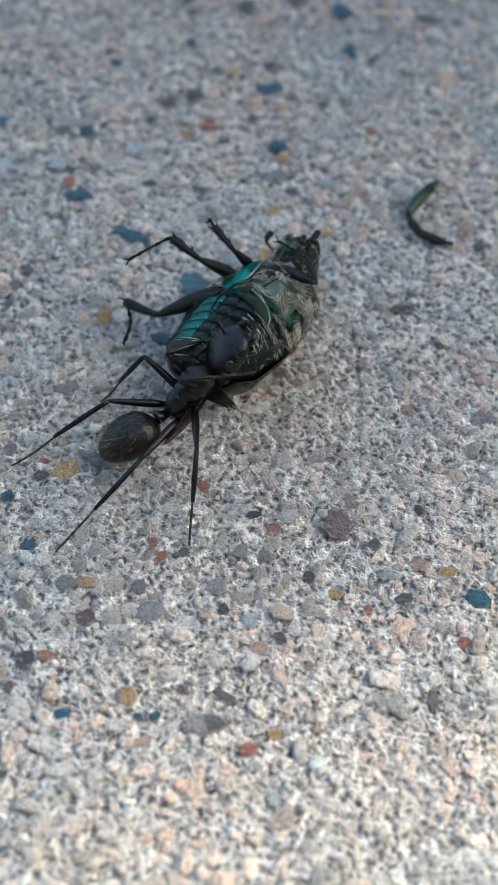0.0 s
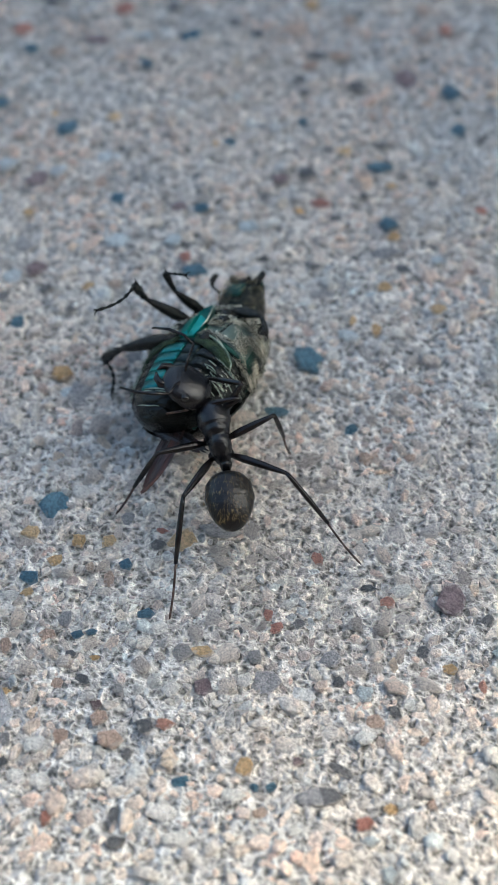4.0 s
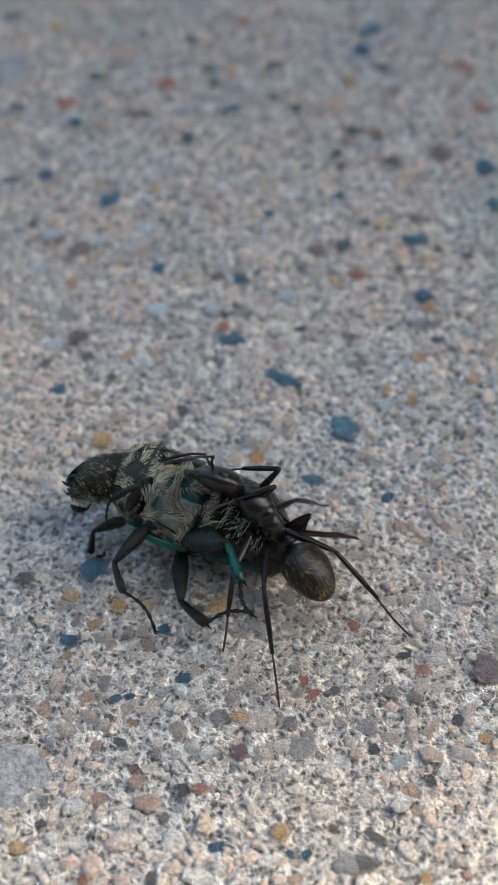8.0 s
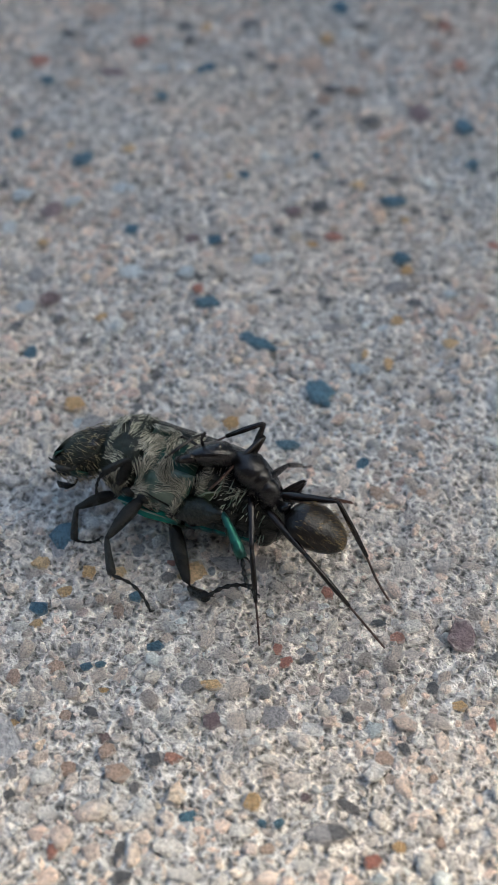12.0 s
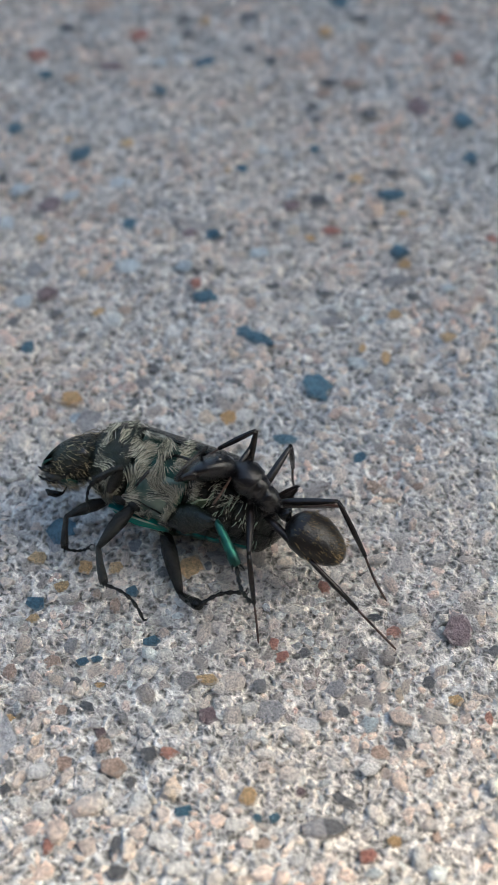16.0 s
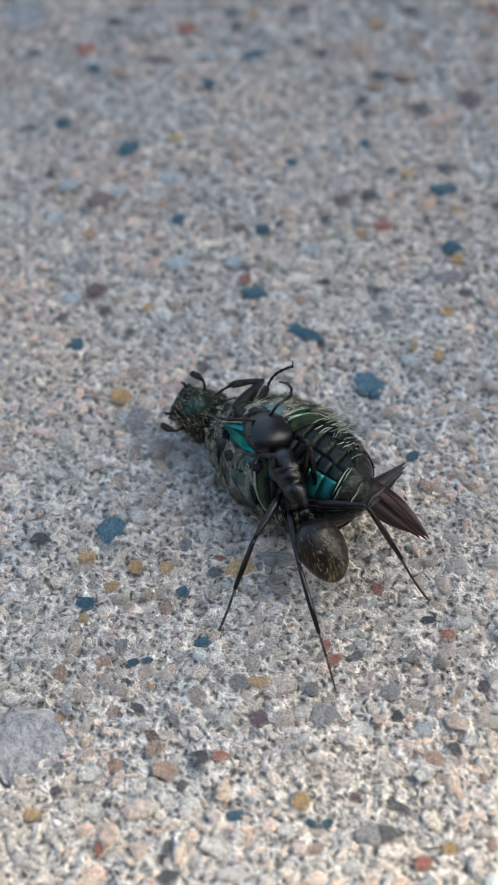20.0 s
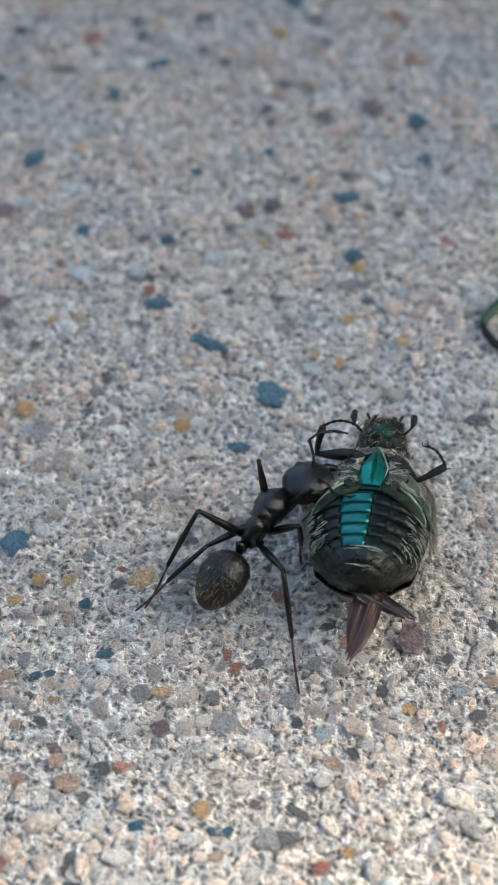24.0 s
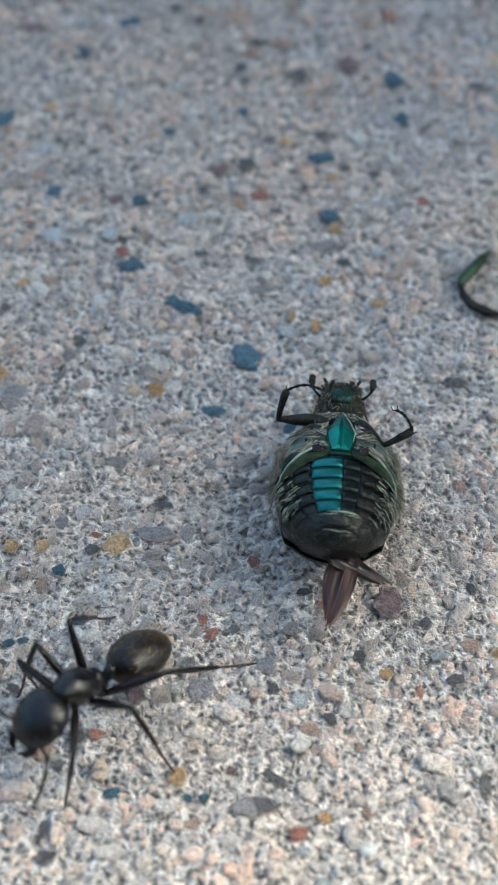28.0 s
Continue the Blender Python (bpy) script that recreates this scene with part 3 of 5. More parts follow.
def grain_mesh(kind, n):
    if (kind, n) not in GRAIN_MESHES:
        v, f = SHAPES[n]
        me = bpy.data.meshes.new("pebble")
        me.from_pydata([tuple(p * MM) for p in v], [], f)
        me.polygons.foreach_set("use_smooth", [True] * len(me.polygons))
        add_paste(me, paste_of(v))
        me.materials.append(PEBBLE[kind] if kind in PEBBLE else SINGLE_GRAIN)
        GRAIN_MESHES[kind, n] = me
    return GRAIN_MESHES[kind, n]


def pebbles():
    taken = []
    for kind, rows in STONES:
        for x, y, a, b, turn in rows:
            ob = new("pebble", grain_mesh(kind, RNG.randrange(40)))
            ob.parent = GROUND
            tall = 0.13 if kind in ("patch", "pale", "purple", "grey") else min(0.24, min(a, b) * 0.34)
            ob.matrix_basis = pose(x * MM, y * MM, (float(ground_height(np.array(x), np.array(y))) + 0.03) * MM, RNG.uniform(-8, 8), RNG.uniform(-8, 8), turn) @ Matrix.Diagonal((a, b, tall, 1))
            taken.append((x, y, max(a, b)))
    return taken


def sand(taken):
    """The aggregate: grains set into the paste, large ones first, none overlapping the marked stones."""
    rng = np.random.default_rng(5)
    cell, grid, kept = 1.0, {}, []
    for x, y, r in taken:
        kept.append((x, y, r * 0.85))
    for i, (x, y, r) in enumerate(kept):
        grid.setdefault((int(x // cell), int(y // cell)), []).append(i)
    marked = len(kept)
    for lo, hi, tries in ((0.5, 0.68, 500), (0.38, 0.5, 3800), (0.27, 0.38, 15000), (0.18, 0.27, 50000), (0.12, 0.18, 36000)):
        for _ in range(tries):
            x = NEAR_X[0] + (NEAR_X[1] - NEAR_X[0]) * rng.random()
            y = NEAR_Y[0] + (NEAR_Y[1] - NEAR_Y[0]) * rng.random()
            r = lo + (hi - lo) * rng.random()
            ci, cj = int(x // cell), int(y // cell)
            free = True
            for a in range(ci - 2, ci + 3):
                for b in range(cj - 2, cj + 3):
                    for q in grid.get((a, b), ()):
                        px, py, pr = kept[q]
                        if (px - x) ** 2 + (py - y) ** 2 < (0.70 * (pr + r)) ** 2:
                            free = False
                            break
                    if not free:
                        break
                if not free:
                    break
            if free:
                grid.setdefault((ci, cj), []).append(len(kept))
                kept.append((x, y, r))
    rows = kept[marked:]
    near = [n for n, (x, y, r) in enumerate(rows) if -9 < x < 12 and -15 < y < 4 and r > 0.38][:210]
    pick = set(near)
    verts, faces, cover, count = [], [], [], 0
    for n, (x, y, r) in enumerate(rows):
        k, turn = int(rng.integers(40)), rng.random() * 6.283
        sx, sy, sz = r * rng.uniform(0.9, 1.45), r * rng.uniform(0.62, 1.0), r * rng.uniform(0.28, 0.55)
        z = float(ground_height(np.array(x), np.array(y))) + rng.uniform(-0.17, 0.02)
        tx, ty = rng.uniform(-0.25, 0.25, 2)
        if n in pick:
            ob = new("pebble", grain_mesh("sand", k))
            ob.parent = GROUND
            ob.matrix_basis = (Matrix.Translation((x * MM, y * MM, z * MM)) @ Euler((tx, ty, turn)).to_matrix().to_4x4()
                               @ Matrix.Diagonal((sx, sy, sz, 1)))
            continue
        v, f = SHAPES[k]
        c, s = math.cos(turn), math.sin(turn)
        p = v * (sx, sy, sz)
        w = np.stack([x + p[:, 0] * c - p[:, 1] * s, y + p[:, 0] * s + p[:, 1] * c, z + p[:, 2] + p[:, 0] * tx + p[:, 1] * ty], 1)
        verts.append(w)
        cover += paste_of(v)
        faces += [tuple(i + count for i in q) for q in f]
        count += len(v)
    me = bpy.data.meshes.new("sand")
    me.from_pydata((np.concatenate(verts) * MM).tolist(), [], faces)
    add_paste(me, cover)
    me.materials.append(GRAINS)
    me.polygons.foreach_set("use_smooth", [True] * len(me.polygons))
    me.update()
    ob = tagged(new("aggregate", me), "mixed sand grains set in the concrete", kind="stuff")
    ob.parent = GROUND


# ---- beetle ----
K2 = 0.92
OUTLINE = ((-5.46, 0.6, -0.5, -1.2), (-5.1, 1.1, 0.2, -1.62), (-4.4, 1.82, 1.1, -1.92), (-3.2, 2.55, 1.95, -2.05), (-1.6, 2.93, 2.0, -2.17),
           (0.0, 2.93, 2.0, -2.30), (1.25, 2.74, 2.0, -2.24), (2.3, 2.3, 2.05, -2.0), (3.35, 1.98, 1.95, -1.65), (4.2, 1.5, 1.5, -1.25))


def outline(y):
    """Half width, back and belly heights of the beetle along its length."""
    cols = list(zip(*OUTLINE))
    return tuple(float(np.interp(y, cols[0], c)) for c in cols[1:])


def skin(y, turn, out=0.0):
    """A point on the beetle's surface; turn in degrees, 270 straight below, 90 the back."""
    w, up, low = outline(y)
    a = radians(turn)
    return ((w + out) * math.cos(a), y, (up + low) / 2 + ((up - low) / 2 + out) * math.sin(a))


def plate(y_front, y_back, turn_front, turn_back, out, thick, rows=4, seg=12, tilt=0.0, dome=0.0):
    """A curved plate with real edges on the beetle's skin. y_front, y_back: functions of 0..1 across, or numbers; tilt lifts its hind edge."""
    top, low = [], []
    val = lambda q, g: q(g) if callable(q) else q  # noqa: E731
    for i in range(rows + 1):
        f = i / rows
        for k in range(seg + 1):
            g = k / seg
            a0, a1 = (turn_front[c] + (turn_back[c] - turn_front[c]) * f for c in (0, 1))
            y = val(y_front, g) + (val(y_back, g) - val(y_front, g)) * f
            lift = out + tilt * f + dome * math.sin(math.pi * f) * math.sin(math.pi * g)
            edge = 0.45 if i in (0, rows) or k in (0, seg) else 1.0
            top.append(skin(y, a0 + (a1 - a0) * g, lift + thick * edge))
            low.append(skin(y, a0 + (a1 - a0) * g, lift - thick))
    n, m = len(top), seg + 1
    f = [(i * m + k, i * m + k + 1, (i + 1) * m + k + 1, (i + 1) * m + k) for i in range(rows) for k in range(seg)]
    border = [k for k in range(m)] + [i * m + seg for i in range(1, rows + 1)] + [rows * m + k for k in range(seg - 1, -1, -1)] + [i * m for i in range(rows - 1, 0, -1)]
    f += [(a, a + n, b + n, b) for a, b in zip(border, border[1:] + border[:1])]
    return top + low, f


def strand(rows, radii, seg=6):
    return tube([skin(*r) for r in rows], radii, seg)


def beetle_part(name, vf, mat, parent, label=""):
    return link_mesh(name, [tuple(K2 * c for c in v) for v in vf[0]], vf[1], mat, parent, label)


def beetle():
    b = tagged(new("beetle"), "dead green-black beetle with hairy chest and torn brown wings", "beetle")
    P = lambda name, vf, mat, parent=b, label="": beetle_part(name, vf, mat, parent, label)  # noqa: E731
    sec = lambda y, s=1.0: (y, outline(y)[0] * s, outline(y)[1] * s, outline(y)[2] * s)  # noqa: E731
    rng = random.Random(21)
    P("abdomen", loft([(-5.58, 0.3, -0.75, -1.0)] + [sec(y, 0.985) for y in (-5.46, -5.3, -5.1, -4.75, -4.4, -3.8, -3.2, -2.4, -1.6, -0.8, -0.2)], 30), GREEN_BLACK)
    P("metathorax", loft([sec(y) for y in (-0.4, 0, 0.6, 1.25, 1.8, 2.2)] + [(2.35, 2.1, 1.85, -1.8)], 30), GREEN_BRONZE)
    P("prothorax", loft([(2.1, 1.7, 1.6, -1.5), (2.3, 2.3, 2.1, -1.85), (2.8, 2.34, 2.2, -1.88), (3.35, 2.12, 2.0, -1.72), (3.9, 1.8, 1.68, -1.5), (4.3, 1.5, 1.35, -1.32), (4.45, 1.2, 1.1, -1.2)], 28), BRONZE)
    # head, bent towards the chest, with a flat square-cut face shield
    H = lambda name, vf, mat, parent, label="": P(name, ([(x * 0.95, 4.2 + (y - 4.2) * 0.86, -0.5 + (z + 0.5) * 0.9) for x, y, z in vf[0]], vf[1]), mat, parent, label)  # noqa: E731
    head = H("head", loft([(4.2, 1.2, 1.3, -1.3), (4.5, 1.42, 1.35, -1.6), (4.95, 1.45, 1.15, -1.85), (5.4, 1.4, 0.85, -2.0), (5.85, 1.32, 0.6, -2.05), (6.2, 1.2, 0.28, -2.02), (6.45, 1.06, -0.05, -1.95), (6.6, 0.9, -0.45, -1.8)], 24), BRONZE, b)
    H("face_shield", loft([(6.1, 0.8, 0.2, -0.6), (6.4, 1.06, -0.1, -1.0), (6.64, 1.1, -0.55, -1.3), (6.8, 1.06, -1.1, -1.48), (6.86, 0.98, -1.22, -1.46)], 22), GREEN_BLACK, head)
    H("face_rim", tube([(-1.06, 6.4, -1.1), (-1.05, 6.7, -1.4), (-0.6, 6.86, -1.46), (0, 6.9, -1.46), (0.6, 6.86, -1.46), (1.05, 6.7, -1.4), (1.06, 6.4, -1.1)], (0.04, 0.08, 0.07, 0.06, 0.07, 0.08, 0.04), 7), GREEN_BRONZE, head)
    H("chin_plate", loft([(4.7, 0.5, -1.6, -1.86), (5.2, 0.62, -1.7, -2.0), (5.8, 0.56, -1.75, -2.02), (6.2, 0.34, -1.75, -1.95)], 14), GREEN_BRONZE, head)
    for s in (-1, 1):
        H("eye", loft([(4.55, 0.1, -0.2, -0.5, s * 1.22), (4.7, 0.28, -0.02, -0.68, s * 1.25), (5.0, 0.3, -0.04, -0.74, s * 1.25), (5.22, 0.1, -0.25, -0.55, s * 1.2)], 14), EYE, head)
        H("antenna", joined([tube([(s * 1.1, 5.3, -1.6), (s * 1.42, 5.38, -1.9), (s * 1.55, 5.45, -2.1)], (0.08, 0.07, 0.08), 7),
                             tube([(s * 1.55, 5.45, -2.1), (s * 1.62, 5.8, -2.25), (s * 1.6, 6.2, -2.3), (s * 1.52, 6.45, -2.2)], (0.08, 0.2, 0.19, 0.05), 8)]), BEETLE_LEG, head)
        H("mouthpart", tube([(s * 0.4, 5.9, -1.85), (s * 0.55, 6.3, -2.0), (s * 0.42, 6.6, -1.95)], (0.18, 0.14, 0.05)), BEETLE_LEG, head)
        H("feeler", tube([(s * 0.75, 6.3, -1.75), (s * 0.95, 6.75, -1.85), (s * 0.92, 7.05, -1.75)], (0.09, 0.09, 0.03), 7), BEETLE_LEG, head)
    # belly plates: each overlaps the next; one half is coloured dark for its dull reflection
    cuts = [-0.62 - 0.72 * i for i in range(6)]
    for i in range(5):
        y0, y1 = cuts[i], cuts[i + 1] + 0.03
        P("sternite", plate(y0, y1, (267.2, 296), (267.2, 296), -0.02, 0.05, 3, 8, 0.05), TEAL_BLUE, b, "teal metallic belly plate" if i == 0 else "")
        P("sternite", plate(y0, y1, (250, 266.8), (250, 266.8), -0.05, 0.05, 3, 8, 0.015), TEAL_SHADED, b, "belly plate half painted dark for its dull reflection" if i == 0 else "")
        for a0, a1 in ((192, 222), (222.8, 249), (297, 316), (316.8, 348)):
            wob = rng.uniform(-0.04, 0.04)
            P("side_plate", plate(y0 - 0.14 + wob, y1 - 0.12 + wob, (a0, a1), (a0, a1), -0.03, 0.04, 3, 6, 0.03, 0.02), GREEN_BLACK)
    # pale strands on the side plates: their torn edges, plus glints painted in as colour
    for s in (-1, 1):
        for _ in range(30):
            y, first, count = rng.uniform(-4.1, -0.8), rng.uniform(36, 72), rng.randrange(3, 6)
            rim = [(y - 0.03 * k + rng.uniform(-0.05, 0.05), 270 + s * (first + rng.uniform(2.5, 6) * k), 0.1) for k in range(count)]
            P("pale_rim", strand(rim, [0.008 + rng.uniform(0.006, 0.024) * math.sin(math.pi * (k + 0.3) / count) for k in range(count)], 5), PALE_RIM_AND_GLINT)
    bend = lambda g: -4.22 - 0.16 * math.cos(math.pi * (g - 0.5) * 1.2)  # noqa: E731
    P("last_sternite", plate(bend, -5.05, (228, 312), (224, 316), 0.02, 0.06, 7, 22, 0.0, 0.13), GREEN_SMOOTH, b, "smooth dark green end plate of the belly")
    P("tail_plate", plate(-5.0, -5.44, (200, 340), (195, 345), -0.02, 0.05, 3, 16), GREEN_BLACK)
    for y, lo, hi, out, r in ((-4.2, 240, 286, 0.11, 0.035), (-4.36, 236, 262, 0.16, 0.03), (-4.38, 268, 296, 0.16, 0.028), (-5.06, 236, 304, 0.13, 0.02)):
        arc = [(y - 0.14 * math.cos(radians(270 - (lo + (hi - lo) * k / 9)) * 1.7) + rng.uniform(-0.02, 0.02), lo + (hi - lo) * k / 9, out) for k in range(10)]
        P("pale_rim", strand(arc, [0.008 + r * rng.uniform(0.5, 1.1) * math.sin(math.pi * (k + 0.4) / 9.8) for k in range(10)], 5), PALE_RIM_AND_GLINT, b, "pale torn rim of the end plate" if y == -4.2 else "")
    # hip plates and the pale rims that run out from the keel
    for s in (-1, 1):
        order = (lambda a, c: (270 + s * a, 270 + s * c))
        P("hip_plate", plate(lambda g: -0.18 - 0.75 * g * g, lambda g: -0.62 - 0.95 * g, order(9, 66), order(12, 62), 0.05, 0.06, 4, 14, 0.05, 0.1), GREEN_GOLD, b, "grainy green-gold hip plate" if s == 1 else "")
        P("pale_rim", strand([(0.02, 270 + s * 12, 0.13), (-0.08, 270 + s * 18, 0.2), (-0.2, 270 + s * 27, 0.2), (-0.42, 270 + s * 39, 0.19), (-0.75, 270 + s * 51, 0.17), (-1.15, 270 + s * 61, 0.14), (-1.7, 270 + s * 66, 0.12)],
                             (0.03, 0.07, 0.06, 0.07, 0.06, 0.05, 0.02), 7), PALE_RIM_AND_GLINT)
        P("chest_plate", plate(lambda g: 2.2 - 0.3 * g, lambda g: 0.08 - 0.55 * g * g, order(16, 78), order(15, 76), 0.02, 0.05, 6, 14, 0.0, 0.12), SILVER_GREEN, b, "silvery green side plate of the chest" if s == 1 else "")
        P("seam", strand([(2.1, 270 + s * 34, 0.1), (1.4, 270 + s * 36, 0.17), (0.6, 270 + s * 33, 0.17), (0.0, 270 + s * 27, 0.12)], (0.02, 0.05, 0.05, 0.02), 6), GREEN_BLACK)
        # leg sockets: dark knobs round the keel
        for y, a, r in ((2.35, 20, 0.42), (1.55, 24, 0.4), (-0.1, 19, 0.42)):
            w = skin(y, 270 + s * a, 0.02)
            P("hip", loft([(w[1] - r, r * 0.3, w[2] + 0.12, w[2] - 0.12, w[0]), (w[1] - r * 0.5, r * 0.8, w[2] + 0.25, w[2] - 0.26, w[0] + s * 0.05), (w[1] + r * 0.4, r * 0.85, w[2] + 0.25, w[2] - 0.28, w[0] + s * 0.1), (w[1] + r, r * 0.3, w[2] + 0.1, w[2] - 0.1, w[0] + s * 0.12)], 12), BEETLE_LEG)
    # green chest keel: an arrowhead with a sunk middle
    keel_v = [(0, 2.9, -2.2), (-0.42, 2.0, -2.34), (-0.76, 1.0, -2.44), (-0.66, 0.25, -2.44), (-0.5, -0.28, -2.40), (0.5, -0.28, -2.40), (0.66, 0.25, -2.44), (0.76, 1.0, -2.44), (0.42, 2.0, -2.34),
              (-0.16, 1.3, -2.62), (0.16, 1.3, -2.62), (0.0, 2.2, -2.52), (-0.16, 0.1, -2.5), (0.16, 0.1, -2.5), (0.0, 0.8, -2.44), (0, -0.1, -2.38),
              (0, 2.6, -1.5), (-0.7, 0.9, -1.9), (-0.5, -0.3, -1.9), (0.5, -0.3, -1.9), (0.7, 0.9, -1.9)]
    keel_f = [(0, 1, 11), (1, 9, 11), (1, 2, 9), (2, 3, 12, 9), (3, 4, 12), (0, 11, 8), (8, 11, 10), (8, 10, 7), (7, 10, 13, 6), (6, 13, 5), (11, 9, 14), (11, 14, 10), (9, 12, 14), (10, 14, 13), (12, 15, 14), (14, 15, 13), (12, 4, 15), (13, 15, 5), (4, 5, 15),
              (0, 16, 17, 2, 1), (2, 17, 18, 4, 3), (0, 8, 7, 20, 16), (7, 6, 5, 19, 20), (4, 18, 19, 5)]
    ob = P("chest_keel", ([(x * 0.82, y, z) for x, y, z in keel_v], keel_f), TEAL, b, "green metallic chest keel")
    ob.data.polygons.foreach_set("use_smooth", [False] * len(keel_f))
    P("keel_rim", tube([(-0.04, 2.92, -2.25), (-0.38, 2.0, -2.40), (-0.66, 1.0, -2.50), (-0.58, 0.3, -2.48)], (0.03, 0.055, 0.05, 0.02), 6), PALE_RIM_AND_GLINT, b, "pale edge of the keel")
    # wing covers, their edges wrapped round the flanks
    for s in (-1, 1):
        P("wing_cover", plate(2.3, lambda g: -4.75 + 0.55 * g * g, (90 - s * 1, 90 - s * 50), (90 - s * 1, 90 - s * 58), 0.10, 0.05, 16, 16, 0.04), GREEN_SMOOTH, b, "dark green wing cover" if s == 1 else "")
        P("cover_edge", strand([(2.2 - 6.6 * k / 12, 90 - s * (51 + 8 * k / 12), 0.15) for k in range(13)], [0.02 + 0.055 * math.sin(math.pi * (k + 0.5) / 13) for k in range(13)], 7), GREEN_BLACK)
        wv, wf = [], []
        swing, size = (radians(72), 1.0) if s == -1 else (radians(-13), 1.05)
        for i in range(15):
            g = i / 14
            half = size * ((0.66 if s == 1 else 0.52) * math.sin(math.pi * (0.22 + 0.70 * g)) + 0.06)
            for k in range(13):
                q = k / 12 - 0.5
                along, across = 3.5 * size * g * (1 - 0.3 * (q + 0.35) ** 2 - 0.05 * math.sin(19 * q)), 2 * half * q
                ripple = 0.05 * math.sin(q * 15 + 3 * g) + 0.025 * math.sin(q * 33 + 7 * g) + 0.35 * q * q * (1 - g)
                for off in (0, 0.03):
                    wv.append((0.1 - s * 0.75 - along * math.sin(swing) + across * math.cos(swing), -4.45 - along * math.cos(swing) - across * math.sin(swing), 0.2 + 1.3 * g - (0.5 if s == -1 else 0.0) + ripple + off))
        for i in range(14):
            for k in range(12):
                a = (i * 13 + k) * 2
                wf += [(a, a + 2, a + 28, a + 26), (a + 1, a + 27, a + 29, a + 3)]
        wing = P("hind_wing", (wv, wf), WING if s == 1 else WING_DARK, b, "crumpled red-brown hind wing" if s == 1 else "black torn wing tip")
        for k in (2, 5, 8, 11):
            P("vein", tube([tuple(Vector(wv[(i * 13 + k) * 2]) - Vector((0, 0, 0.03))) for i in range(1, 14, 2)], (0.03, 0.028, 0.026, 0.024, 0.02, 0.016, 0.01), 5), WING_DARK, wing)

    # hair, combed flat in swirls with bare skin between
    def swirl(y, a):
        return 1.1 * math.sin(1.5 * y + 2.1 * a) + 0.7 * math.sin(3.7 * y - 1.3 * a + 1.0) + 0.4 * math.sin(8 * a)

    def lock(y, a):
        return math.sin(4.3 * y + 3.1 * a + 1.8 * math.sin(2.3 * y - 3 * a)) + 0.7 * math.sin(11 * a - 3.2 * y)

    def combed(count, y0, y1, a0, a1, out, length, thin, bare, rise=0.16):
        def root():
            while True:
                y, a = rng.uniform(y0, y1), rng.uniform(a0, a1)
                if lock(y, radians(a)) > bare + rng.gauss(0, 0.2):
                    break
            mirror = rng.random() < 0.5
            turn = a if mirror else 540 - a
            p, q = Vector(skin(y, turn, out)), Vector(skin(y, turn, out + 0.5))
            n = (q - p).normalized()
            side = (Vector(skin(y, turn + 2, out)) - p).normalized() * (1 if mirror else -1)
            w = swirl(y, radians(a))
            return tuple(p), tuple(n * rise + side * math.sin(w) + Vector((0, -1, 0)) * math.cos(w))
        return hairs(rng, count, root, length, thin, (0, 0, 0), 0.09)

    def face():
        y, a = rng.uniform(4.3, 6.15), rng.uniform(0, 2 * math.pi)
        w, up, low = (float(np.interp(y, (4.3, 4.85, 5.62, 6.17), c)) for c in ((1.3, 1.47, 1.33, 1.0), (1.33, 1.17, 0.47, -0.55), (-1.4, -1.87, -2.07, -1.95)))
        return (w * math.cos(a), y, (up + low) / 2 + (up - low) / 2 * math.sin(a)), (0.35 * math.cos(a) + rng.uniform(-0.5, 0.5), -0.6, 0.35 * math.sin(a) + rng.uniform(-0.5, 0.5))
    P("chest_hair", combed(4300, 0.1, 2.3, 136, 232, 0.16, 0.62, 0.013, 0.0), GREY_HAIR, b, "pale grey hair combed in swirls")
    P("flank_hair", combed(450, -3.2, -0.3, 165, 196, 0.14, 0.4, 0.009, -0.3, 0.5), GREY_HAIR)
    P("fringe_hair", combed(1900, -0.9, 2.2, 162, 212, 0.14, 0.42, 0.011, -0.3, 0.7), PALE_HAIR, b, "pale hair fringe along the flanks")
    P("collar_hair", combed(3400, 2.3, 4.2, 92, 252, 0.16, 0.48, 0.0125, 0.1, 0.2), GREY_HAIR)
    P("breast_hair", combed(1500, -0.4, 2.2, 224, 257, 0.2, 0.5, 0.012, -0.1, 0.2), GREY_HAIR)
    P("throat_hair", combed(700, 2.5, 3.9, 225, 268, 0.16, 0.36, 0.011, -0.4, 0.3), GREY_HAIR)
    P("belly_hair", combed(380, -4.0, -0.5, 186, 226, 0.08, 0.32, 0.010, 0.1, 0.4), GREY_HAIR)
    P("face_hair", hairs(rng, 750, face, 0.34, 0.011, (0, -0.2, 0)), FACE_HAIR)
    return b


BEETLE_LENGTHS = {"F": (2.0, 1.5, 1.6), "M": (2.4, 1.7, 2.2), "H": (3.1, 2.1, 2.0)}
BEETLE_ROOTS = {"F": (0.9, 3.0, -1.7), "M": (1.0, 1.7, -2.0), "H": (1.0, 0.0, -2.1)}


